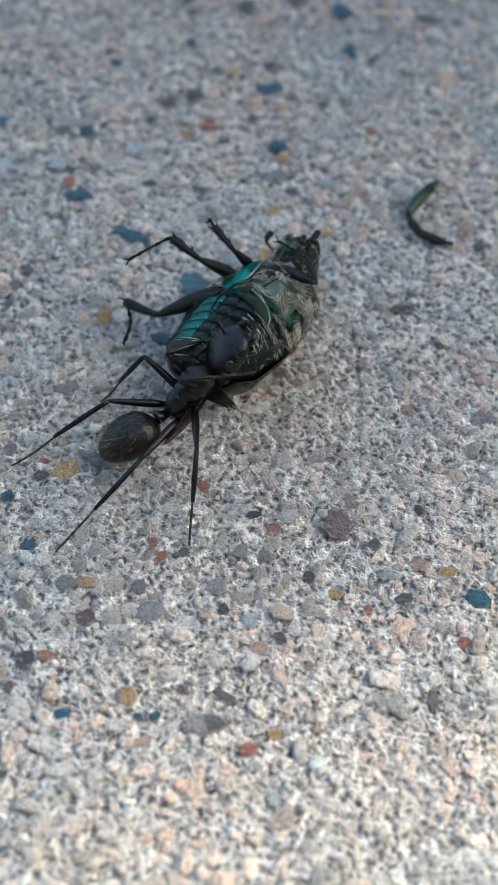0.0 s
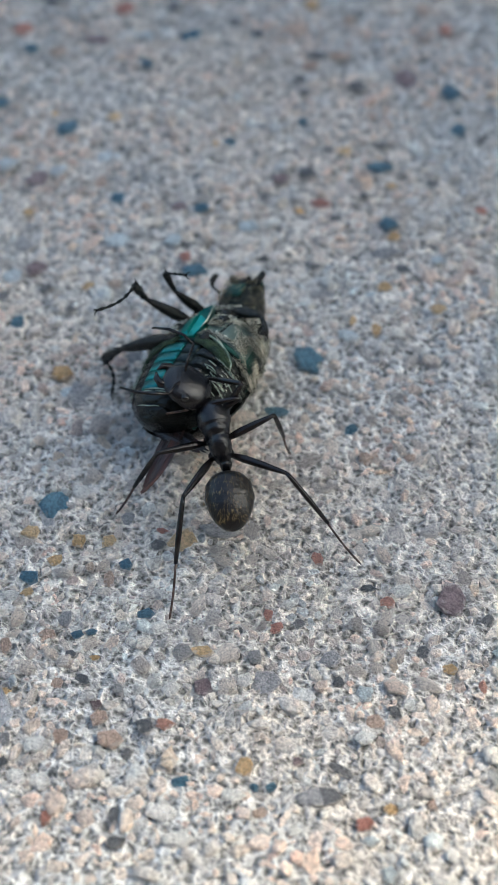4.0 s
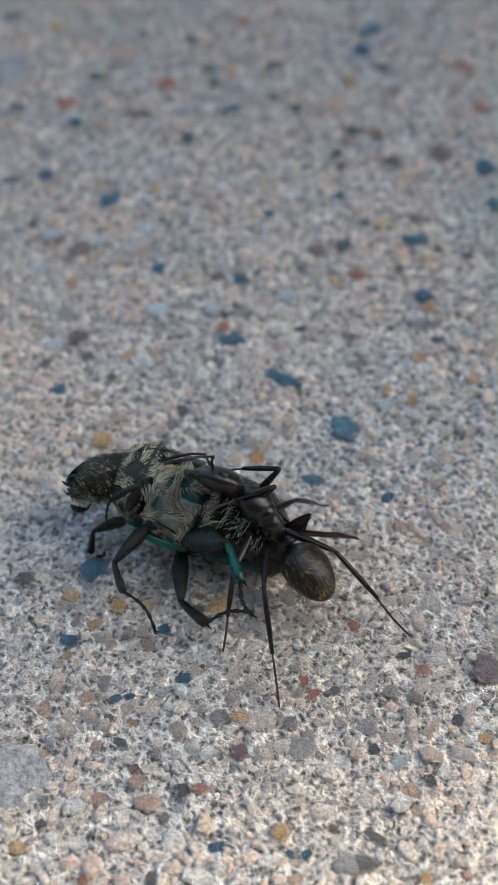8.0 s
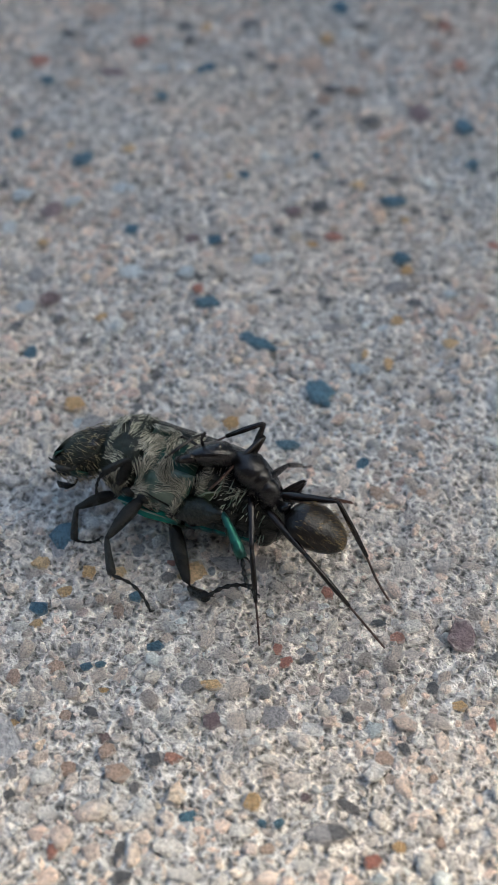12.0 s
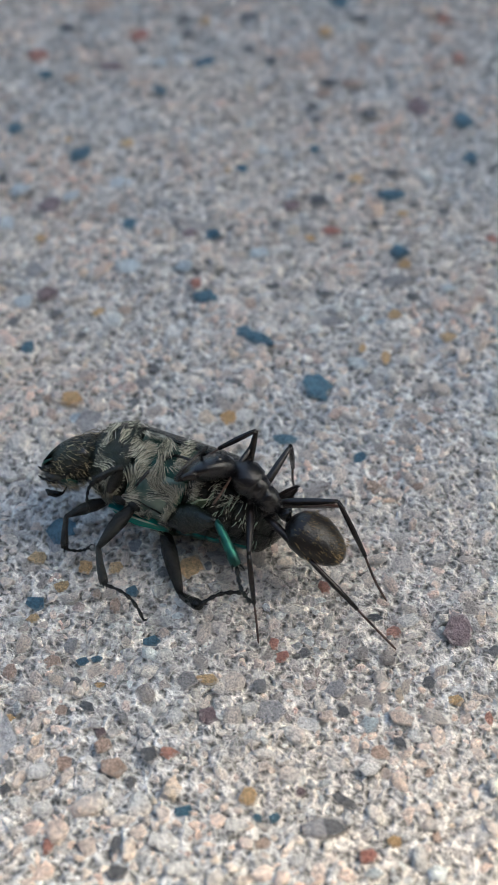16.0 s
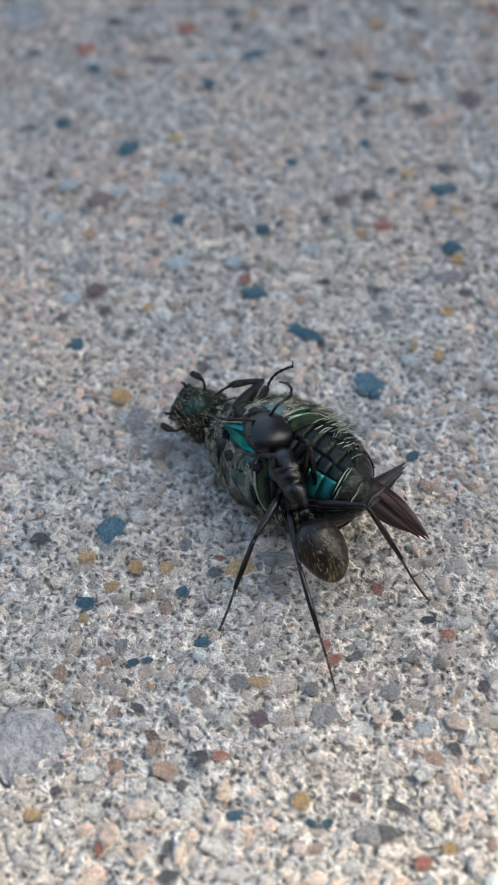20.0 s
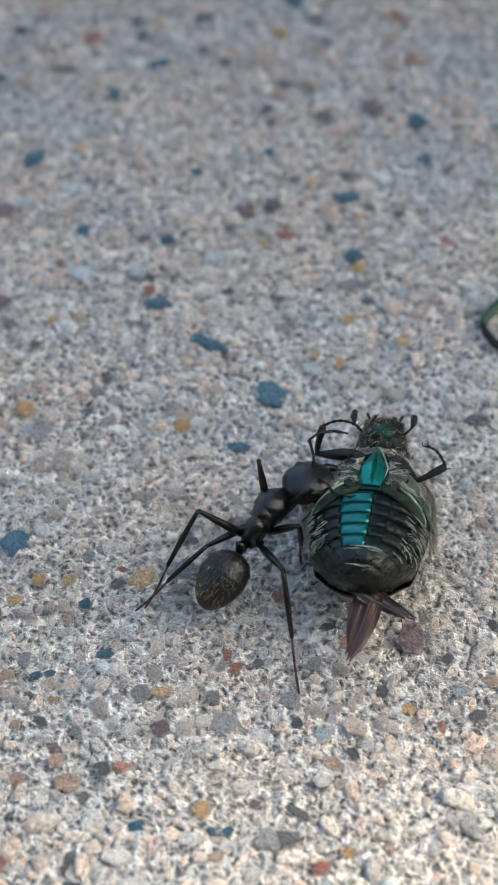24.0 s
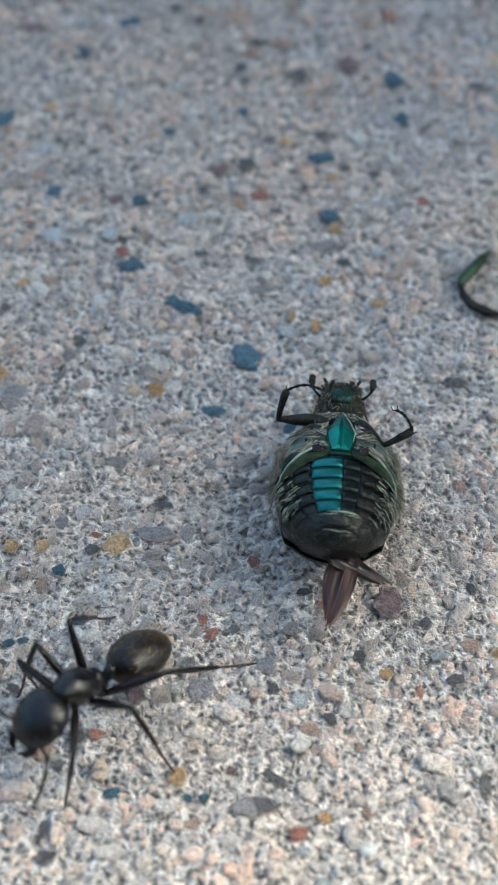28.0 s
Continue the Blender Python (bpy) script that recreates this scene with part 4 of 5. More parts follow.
def beetle_leg(b, kind, mat):
    """One leg in three pieces, each along y from its joint: thigh, shin with spurs, beaded foot with two claws."""
    f, t, n = BEETLE_LENGTHS[kind]
    r = {"F": 0.20, "M": 0.23, "H": 0.28}[kind]
    wide = 2.1 if mat is GREEN_SHIN else 1.2
    shape = tube([(0, -0.05, 0), (0, f * 0.12, 0), (0, f * 0.35, 0.03), (0, f * 0.62, 0.03), (0, f * 0.88, 0), (0, f + 0.04, 0)], (r * 0.6, r * 1.0, r * 1.3, r * 1.1, r * 0.75, r * 0.45), 12)
    thigh = link_mesh("leg", [(x, y, z * (1 + (wide - 1) * math.sin(math.pi * min(max(y / f, 0), 1)))) for x, y, z in shape[0]], shape[1], GREEN_SMOOTH if mat is GREEN_SHIN else BEETLE_LEG, b)
    shin = link_mesh("shin", *tube([(0, -0.06, 0), (0, t * 0.12, 0.02), (0, t * 0.45, 0.04), (0, t * 0.8, 0.02), (0, t * 0.97, 0), (0, t, 0)], (r * 0.4, r * 0.62, r * 0.75, r * 0.95, r * 0.85, r * 0.3), 10), mat, b)
    for q, c in ((0.3, 1), (0.48, -1), (0.62, 1), (0.8, -1), (0.92, 1), (0.96, -1)):
        link_mesh("spur", *tube([(c * r * 0.45, t * q, 0), (c * r * 1.0, t * q + r * 0.6, 0), (c * r * 1.2, t * q + r * 1.3, 0)], (r * 0.26, r * 0.16, r * 0.03), 5), BEETLE_LEG, shin)
    beads, m = [], 5
    curl = lambda u: (0, n * u, -0.14 * n * math.sin(math.pi * u))  # noqa: E731
    for i in range(m):
        p, q = curl(i / m), curl((i + 1) / m)
        mid = tuple(x * 0.35 + y * 0.65 for x, y in zip(p, q))
        beads.append(tube([p, mid, q], (r * 0.22, r * 0.42, r * 0.2), 7))
    for c in (-1, 1):
        beads.append(tube([(0, n - 0.03, 0), (c * 0.12, n + 0.12, 0.05), (c * 0.16, n + 0.22, -0.08)], (r * 0.22, r * 0.15, 0.02), 5))
    foot = link_mesh("foot", *joined(beads), BEETLE_LEG, shin)
    return thigh, shin, foot


BEETLE = beetle()
BEETLE_LEGS = {(kind, s): beetle_leg(BEETLE, kind, GREEN_SHIN if (kind, s) == ("H", -1) else BEETLE_LEG) for kind in "FMH" for s in (1, -1)}


# ---- ant ----
K = 0.97
THORAX, FEMUR, TIBIA = 3.4 * K, {"F": 2.2, "M": 2.4, "H": 2.8}, {"F": 3.4, "M": 4.3, "H": 5.4}
HIPS = {"LF": (-0.45, 2.55, -0.62), "RF": (0.45, 2.55, -0.62), "LM": (-0.45, 1.55, -0.72), "RM": (0.45, 1.55, -0.72), "LH": (-0.42, 0.75, -0.68), "RH": (0.42, 0.75, -0.68)}
HIPS = {key: tuple(v * K for v in at) for key, at in HIPS.items()}


def ant():
    a = tagged(new("ant"), "large black worker ant with a golden-haired abdomen", "ant")
    P = lambda name, vf, mat, parent=a, label="": link_mesh(name, [tuple(K * c for c in v) for v in vf[0]], vf[1], mat, parent, label)  # noqa: E731
    Q = lambda name, vf, mat: link_mesh(name, *vf, mat, a)  # noqa: E731
    P("thorax", loft([(y, w * 1.06, u * 1.12, d * 1.05) for y, w, u, d in ((0.35, 0.28, -0.12, -0.62), (0.6, 0.42, 0.12, -0.72), (1.1, 0.52, 0.42, -0.8), (1.42, 0.5, 0.47, -0.8), (1.5, 0.45, 0.40, -0.78), (1.58, 0.52, 0.50, -0.8), (1.95, 0.64, 0.62, -0.8), (2.03, 0.62, 0.57, -0.79), (2.11, 0.72, 0.66, -0.79), (2.2, 0.74, 0.66, -0.78), (2.6, 0.78, 0.68, -0.7),
                      (3.0, 0.62, 0.5, -0.55), (3.3, 0.36, 0.22, -0.35), (3.45, 0.22, 0.1, -0.22))], 18), ANT_BLACK)
    P("petiole", loft([(-0.18, 0.14, -0.12, -0.42), (0.0, 0.26, 0.28, -0.46), (0.12, 0.3, 0.42, -0.48), (0.25, 0.24, 0.2, -0.46), (0.45, 0.16, -0.14, -0.45)], 12), ANT_BLACK)
    for h in HIPS.values():
        Q("coxa", tube([(h[0] * 0.6, h[1] + 0.12, h[2] + 0.35), (h[0] * 0.95, h[1] + 0.05, h[2] + 0.05), h], (0.26, 0.24, 0.13)), ANT_LEG)
    small = lambda name, vf, mat, parent=a, label="": P(name, ([tuple(0.92 * c for c in v) for v in vf[0]], vf[1]), mat, parent, label)  # noqa: E731
    head = small("head", loft([(y * 1.1, w * 1.04, u * 1.06, d * 1.06) for y, w, u, d in ((0.0, 0.3, 0.16, -0.24), (0.14, 0.72, 0.42, -0.5), (0.5, 1.06, 0.6, -0.62), (1.0, 1.18, 0.64, -0.62), (1.5, 1.12, 0.55, -0.55), (1.9, 0.92, 0.4, -0.45), (2.2, 0.62, 0.22, -0.34), (2.32, 0.4, 0.1, -0.26))], 20), ANT_BLACK)
    rng = random.Random(7)
    for s in (-1, 1):
        small("eye", loft([(0.95, 0.05, 0.4, 0.22, s * 0.92), (1.05, 0.17, 0.5, 0.1, s * 0.95), (1.25, 0.19, 0.5, 0.08, s * 0.95), (1.4, 0.06, 0.36, 0.16, s * 0.92)], 10), EYE, head)
        small("mandible", tube([(s * 0.46, 2.22, -0.14), (s * 0.6, 2.5, -0.18), (s * 0.42, 2.82, -0.22), (s * 0.08, 2.97, -0.24)], (0.24, 0.22, 0.17, 0.04), 9), ANT_LEG, head)
        small("antenna", joined([tube([(s * 0.35, 1.75, 0.42), (s * 0.9, 2.0, 0.72), (s * 1.75, 2.1, 0.95)], (0.08, 0.07, 0.085), 8),
                             tube([(s * 1.75, 2.1, 0.95), (s * 2.1, 2.7, 0.75), (s * 2.25, 3.5, 0.3), (s * 2.15, 4.2, -0.2)], (0.06, 0.075, 0.085, 0.05), 8)]), ANT_LEG, head)
    gaster = small("gaster", loft([(y * 0.93, w * 0.98, u * 0.97, d * 0.98) for y, w, u, d in ((0.0, 0.14, -0.05, -0.3), (-0.15, 0.5, 0.3, -0.55), (-0.45, 0.92, 0.7, -0.85), (-0.95, 1.2, 0.98, -1.0), (-1.05, 1.19, 0.96, -1.0), (-1.7, 1.28, 1.02, -1.04), (-1.8, 1.26, 1.0, -1.03),
                               (-2.4, 1.12, 0.84, -0.95), (-2.5, 1.08, 0.8, -0.93), (-2.95, 0.88, 0.58, -0.8), (-3.3, 0.62, 0.3, -0.62), (-3.5, 0.36, 0.06, -0.46), (-3.58, 0.12, -0.12, -0.32))], 22), GASTER_BROWN)

    def back():
        y = -3.1 + 2.6 * rng.random() ** 1.6
        w = float(np.interp(y, (-3.6, -3.0, -2.4, -1.7, -0.9, -0.4, 0), (0.2, 0.76, 1.1, 1.28, 1.2, 0.9, 0.2)))
        u = rng.gauss(math.pi / 2, 0.75)
        return (w * math.cos(u), y, w * 0.8 * math.sin(u)), (math.cos(u), -0.3, math.sin(u))
    small("hair", hairs(rng, 270, back, 0.27, 0.0075, (0, -1.8, 0)), GOLD_HAIR, gaster, "fine golden hair")
    legs = {}
    for key in HIPS:
        f, t = FEMUR[key[1]], TIBIA[key[1]]
        fem = Q("femur", tube([(0, 0, 0), (0, f * 0.25, 0.03), (0, f * 0.6, 0.02), (0, f * 0.93, 0), (0, f, 0)], (0.11, 0.19, 0.17, 0.11, 0.09), 9), ANT_LEG)
        tib = Q("tibia", tube([(0, 0, 0), (0, t * 0.06, 0.02), (0, t * 0.3, 0.03), (0, t * 0.55, 0.02)], (0.09, 0.11, 0.13, 0.09), 8), ANT_LEG)
        beads = []
        ys = (0.55, 0.74, 0.82, 0.88, 0.93, 1.0)
        for i in range(5):
            z0, z1 = (-0.28 * (y - 0.55) * (1.0 - y) * t for y in (ys[i], ys[i + 1]))
            beads.append(tube([(0, t * ys[i], z0), (0, t * (ys[i] + ys[i + 1]) / 2, (z0 + z1) / 2), (0, t * ys[i + 1], z1)], (0.05, 0.055, 0.06 if i < 4 else 0.03), 6))
        link_mesh("tarsus", *joined(beads), TARSUS, tib, "reddish-brown foot segments" if key == "LF" else "")
        legs[key] = (fem, tib)
    return a, head, gaster, legs


ANT, ANT_HEAD, GASTER, LEGS = ant()


# ---- torn-off leg on the slab ----
def loose_leg(x, y):
    ob = link_mesh("severed_leg", *tube([(1.85, 3.0, 0.4), (1.3, 2.35, 0.5), (0.6, 1.5, 0.55), (0.0, 0.75, 0.5), (-0.08, 0.4, 0.45)], (0.14, 0.3, 0.33, 0.24, 0.16), 10), LEAF_GREEN)
    tagged(ob, "torn-off dark green beetle leg lying on the concrete", "insect leg")
    link_mesh("shin", *tube([(-0.08, 0.5, 0.45), (0.0, 0.0, 0.4), (0.35, -0.72, 0.35), (1.1, -1.25, 0.32), (1.6, -1.4, 0.3)], (0.16, 0.22, 0.24, 0.26, 0.14), 9), BEETLE_LEG, ob)
    link_mesh("foot", *tube([(1.6, -1.4, 0.3), (1.85, -1.42, 0.22), (2.05, -1.45, 0.15)], (0.1, 0.09, 0.04), 6), BEETLE_LEG, ob)
    ob.matrix_basis = pose(x * MM, y * MM, 0.02 * MM)


loose_leg(16.27, 7.57)
sand(pebbles())


# ---- motion ----
def glide(rows, t):
    """Values at t by smooth, unhurried curves through rows of (seconds, values...)."""
    ts = [r[0] for r in rows]
    if t <= ts[0]:
        return rows[0][1:]
    if t >= ts[-1]:
        return rows[-1][1:]
    i = max(k for k in range(len(ts)) if ts[k] <= t)
    h = ts[i + 1] - ts[i]
    u = (t - ts[i]) / h
    out = []
    for c in range(1, len(rows[0])):
        def slope(k):
            if k == 0 or k == len(ts) - 1:
                return 0.0
            a = (rows[k][c] - rows[k - 1][c]) / (ts[k] - ts[k - 1])
            b = (rows[k + 1][c] - rows[k][c]) / (ts[k + 1] - ts[k])
            return 0.0 if a * b <= 0 else 2 * a * b / (a + b)
        p, q, m, n = rows[i][c], rows[i + 1][c], slope(i) * h, slope(i + 1) * h
        out.append(p * (1 + 2 * u) * (1 - u) ** 2 + m * u * (1 - u) ** 2 + q * u * u * (3 - 2 * u) + n * u * u * (u - 1))
    return out


def step(rows, t):
    """A foot: it stands, then is lifted and set down at the next place."""
    ts = [r[0] for r in rows]
    if t <= ts[0]:
        return Vector(rows[0][1:])
    if t >= ts[-1]:
        return Vector(rows[-1][1:])
    i = max(k for k in range(len(ts)) if ts[k] <= t)
    p, q = Vector(rows[i][1:]), Vector(rows[i + 1][1:])
    u = (t - ts[i]) / (ts[i + 1] - ts[i])
    far = (q - p).length
    if far > 0.8:
        u = min(1, max(0, (u - 0.25) / 0.5))
    u = u * u * (3 - 2 * u)
    return p.lerp(q, u) + Vector((0, 0, min(0.9, 0.3 * far) * 4 * u * (1 - u) if far > 0.8 else 0))


def facing(yaw, lift, roll=0.0):
    return Matrix.Rotation(radians(yaw), 4, "Z") @ Matrix.Rotation(radians(lift), 4, "X") @ Matrix.Rotation(radians(roll), 4, "Y")


def bone(a, b, pole):
    """A pose at a whose y axis points to b, with its z axis towards the pole."""
    y = (b - a).normalized()
    x = y.cross(pole).normalized()
    z = x.cross(y)
    m = Matrix((x, y, z)).transposed().to_4x4()
    m.translation = a
    return m


def metres(m):
    m = m.copy()
    m.translation *= MM
    return m


# seconds; x, y, z in millimetres; yaw, lift; turn of the belly from straight up
BEETLE_ROWS = [
    (0, 7.07, -0.78, 2.30, -36.94, -7.89, 27.72),
    (1, 7.12, -1.44, 2.30, -44.18, -9.45, 29.55),
    (2, 5.45, 0.16, 2.24, -41.31, -6.15, 24.02),
    (2.5, 2.49, 1.28, 2.38, -27.83, -4.07, 9.51),
    (3, -0.79, 1.95, 2.37, -1.70, -8.20, 0.99),
    (3.5, -0.63, 1.32, 2.42, -27.32, -6.35, 8.19),
    (4, -0.30, 1.39, 2.36, -26.42, -7.03, 23.38),
    (4.5, 1.23, -0.49, 2.44, -39.32, -5.92, 14.07),
    (6.5, -4.30, -0.53, 2.01, 14.82, -1.49, -8.17),
    (7, -3.58, -0.83, 1.94, 9.99, -1.10, -6.48),
    (7.5, -2.91, -1.82, 2.24, 30.17, 10.75, -5.78),
    (7.7, -3.30, -2.40, 2.50, 28.00, 2.00, 30.00),
    (7.85, -2.90, -3.10, 2.90, 50.00, 9.00, 80.00),
    (8, -2.44, -3.32, 2.95, 70.80, 12.31, 110.92),
    (9, -1.83, -3.74, 3.12, 74.43, 14.34, 110.89),
    (10, -1.61, -3.75, 3.04, 75.59, 12.98, 111.35),
    (11, -1.58, -3.83, 2.99, 73.84, 12.69, 111.29),
    (12, -1.60, -3.69, 2.98, 74.13, 12.39, 111.22),
    (15, -1.71, -4.12, 3.14, 75.07, 14.73, 110.44),
    (16, -1.83, -4.45, 3.07, 75.76, 13.54, 111.17),
    (16.5, -2.68, -5.26, 2.91, 75.18, 8.70, 111.09),
    (17, -3.09, -4.26, 2.66, 79.34, 3.87, 112.01),
    (18, -3.98, -2.59, 2.60, 77.98, -11.28, 104.76),
    (19, -1.50, -2.45, 2.81, 67.63, 5.27, 87.54),
    (20, 0.63, -2.37, 2.20, 50.01, -6.47, 31.62),
    (21, 0.70, -2.28, 2.46, 69.43, -13.24, 17.11),
    (21.5, 0.94, -2.29, 2.53, 75.08, -9.41, 13.66),
    (23.5, 7.21, -4.23, 2.45, 0.51, -15.48, -1.16),
    (24, 8.89, -5.80, 2.47, -12.53, -13.28, 3.38),
    (25, 8.52, -6.14, 2.54, -8.93, -15.13, 3.39),
    (25.5, 8.45, -6.05, 2.57, -8.18, -14.51, 2.87),
    (26, 8.52, -6.01, 2.55, -8.84, -14.41, 2.36),
    (26.5, 8.37, -5.85, 2.50, -8.42, -14.35, 0.01),
    (27, 8.39, -6.05, 2.50, -7.70, -13.74, -2.33),
    (28, 8.39, -5.98, 2.59, -7.36, -14.31, -1.35),
]
# seconds; waist x, y, z; yaw and lift of the body
ANT_ROWS = [
    (0, 2.74, -6.05, 2.44, -61.29, 31.63),
    (1, 0.75, -6.35, 3.95, -63.59, 18.0),
    (2, 1.68, -6.45, 3.9, -57.0, 18.0),
    (2.5, 1.89, -4.88, 2.92, -37.19, 2.60),
    (3, 1.50, -4.95, 3.04, -27.40, -2.84),
    (3.5, 0.52, -6.30, 3.26, -14.61, 5.23),
    (4, 0.64, -5.55, 3.58, 13.99, 20.65),
    (4.5, 1.15, -6.16, 3.45, 29.21, 29.84),
    (6.5, -0.12, -4.92, 2.95, 5.46, 18.51),
    (7, 0.22, -4.99, 2.83, 1.24, 17.63),
    (7.5, 1.41, -5.42, 3.15, 21.83, 24.62),
    (8, 1.74, -6.30, 3.87, 55.35, 41.14),
    (9, 2.66, -6.99, 4.37, 45.77, 32.16),
    (10, 2.89, -6.80, 4.36, 49.65, 29.39),
    (11, 2.88, -6.55, 4.29, 46.94, 29.90),
    (12, 2.80, -6.56, 4.21, 52.11, 31.52),
    (15, 2.89, -6.87, 4.08, 55.53, 34.36),
    (16, 3.01, -7.24, 4.22, 56.43, 29.45),
    (16.5, 2.15, -6.43, 3.96, 83.96, 23.71),
    (17, 1.93, -7.90, 3.70, 77.87, 15.96),
    (18, -0.15, -8.65, 3.42, 67.10, 18.28),
    (19, -0.11, -10.26, 5.63, 48.83, 3.29),
    (20, 1.48, -6.81, 3.72, 20.89, 18.83),
    (21, 2.34, -8.79, 2.35, 59.78, 23.07),
    (21.5, 2.43, -8.83, 2.45, 62.49, 23.71),
    (23.5, 2.48, -7.79, 2.66, -19.20, 15.71),
    (24, 2.96, -7.33, 2.76, -40.59, 16.29),
    (25, 1.09, -9.58, 3.16, -39.34, 7.01),
    (25.5, 0.99, -9.23, 2.79, -74.66, 16.05),
    (26, 0.54, -8.48, 2.43, -133.77, 20.80),
    (26.5, 0.50, -9.74, 2.57, -169.59, 31.71),
    (27, 2.01, -12.78, 2.70, -169.22, 31.41),
    (27.5, -0.06, -14.74, 2.56, -239.95, 34.75),
    (28, -1.47, -14.67, 2.41, -223.04, 34.74),
]
# seconds; yaw, lift and turn of the head
HEAD_ROWS = [
    (0, -71.61, 49.36, 0),
    (1, -74.0, 4.0, 0),
    (2, -52.0, -2.0, 0),
    (2.5, -58.23, 14.36, 0),
    (3, 3.02, -3.64, 0),
    (3.5, 14.66, 20.34, 0),
    (4, 69.56, 29.04, 0),
    (4.5, 79.11, 26.13, 0),
    (6.5, 32.68, 11.41, 0),
    (7, 22.79, 10.60, 0),
    (7.5, 51.47, 14.84, 20),
    (8, 79.01, 20.02, 50),
    (9, 77.35, 14.76, 50),
    (10, 107.49, 16.13, 50),
    (11, 101.91, 14.66, 50),
    (12, 102.56, 14.22, 50),
    (15, 123.98, 20.00, 50),
    (16, 115.17, 16.72, 50),
    (16.5, 111.48, 21.19, 20),
    (17, 108.27, 21.32, 0),
    (18, 97.35, 20.27, 0),
    (19, 40.30, -23.62, 0),
    (20, 26.03, -1.29, 0),
    (21, 51.41, -26.66, 0),
    (21.5, 61.17, -25.77, 0),
    (23.5, -58.37, 5.72, 0),
    (24, -74.15, 9.41, 0),
    (25, -78.38, -1.93, 0),
    (25.5, -93.90, -1.21, 0),
    (26, -159.66, -26.27, 0),
    (26.5, -158.23, -60.38, 0),
    (27, -155.36, -58.49, 0),
    (27.5, -180.14, -53.93, 0),
    (28, -224.58, -22.82, 0),
]
# seconds; yaw and lift of the abdomen
GASTER_ROWS = [
    (0, -65.35, 11.28),
    (1, -47.78, 7.25),
    (2, -55.38, 8.29),
    (2.5, -46.59, 5.19),
    (3, -46.58, 0.28),
    (3.5, -21.08, 1.81),
    (4, 3.82, 5.04),
    (4.5, 9.02, 6.77),
    (6.5, 18.13, 14.01),
    (7, 20.42, 16.14),
    (7.5, 25.87, 13.51),
    (8, 39.90, 18.15),
    (9, 45.38, 17.97),
    (10, 62.66, 16.33),
    (11, 53.56, 15.10),
    (12, 65.30, 15.25),
    (15, 58.45, 16.23),
    (16, 57.30, 16.23),
    (16.5, 56.87, 14.43),
    (17, 68.78, 17.16),
    (18, 71.21, 12.92),
    (19, 64.12, 11.18),
    (20, 32.02, 24.38),
    (21, 44.76, 11.73),
    (21.5, 44.58, 11.60),
    (23.5, -23.45, 9.25),
    (24, -33.82, 9.35),
    (25, -40.50, 9.38),
    (25.5, -42.48, 4.49),
    (26, -97.36, -1.81),
    (26.5, -176.79, 5.60),
    (27, -160.02, 3.64),
    (27.5, -225.62, 1.75),
    (28, -231.40, 4.10),
]
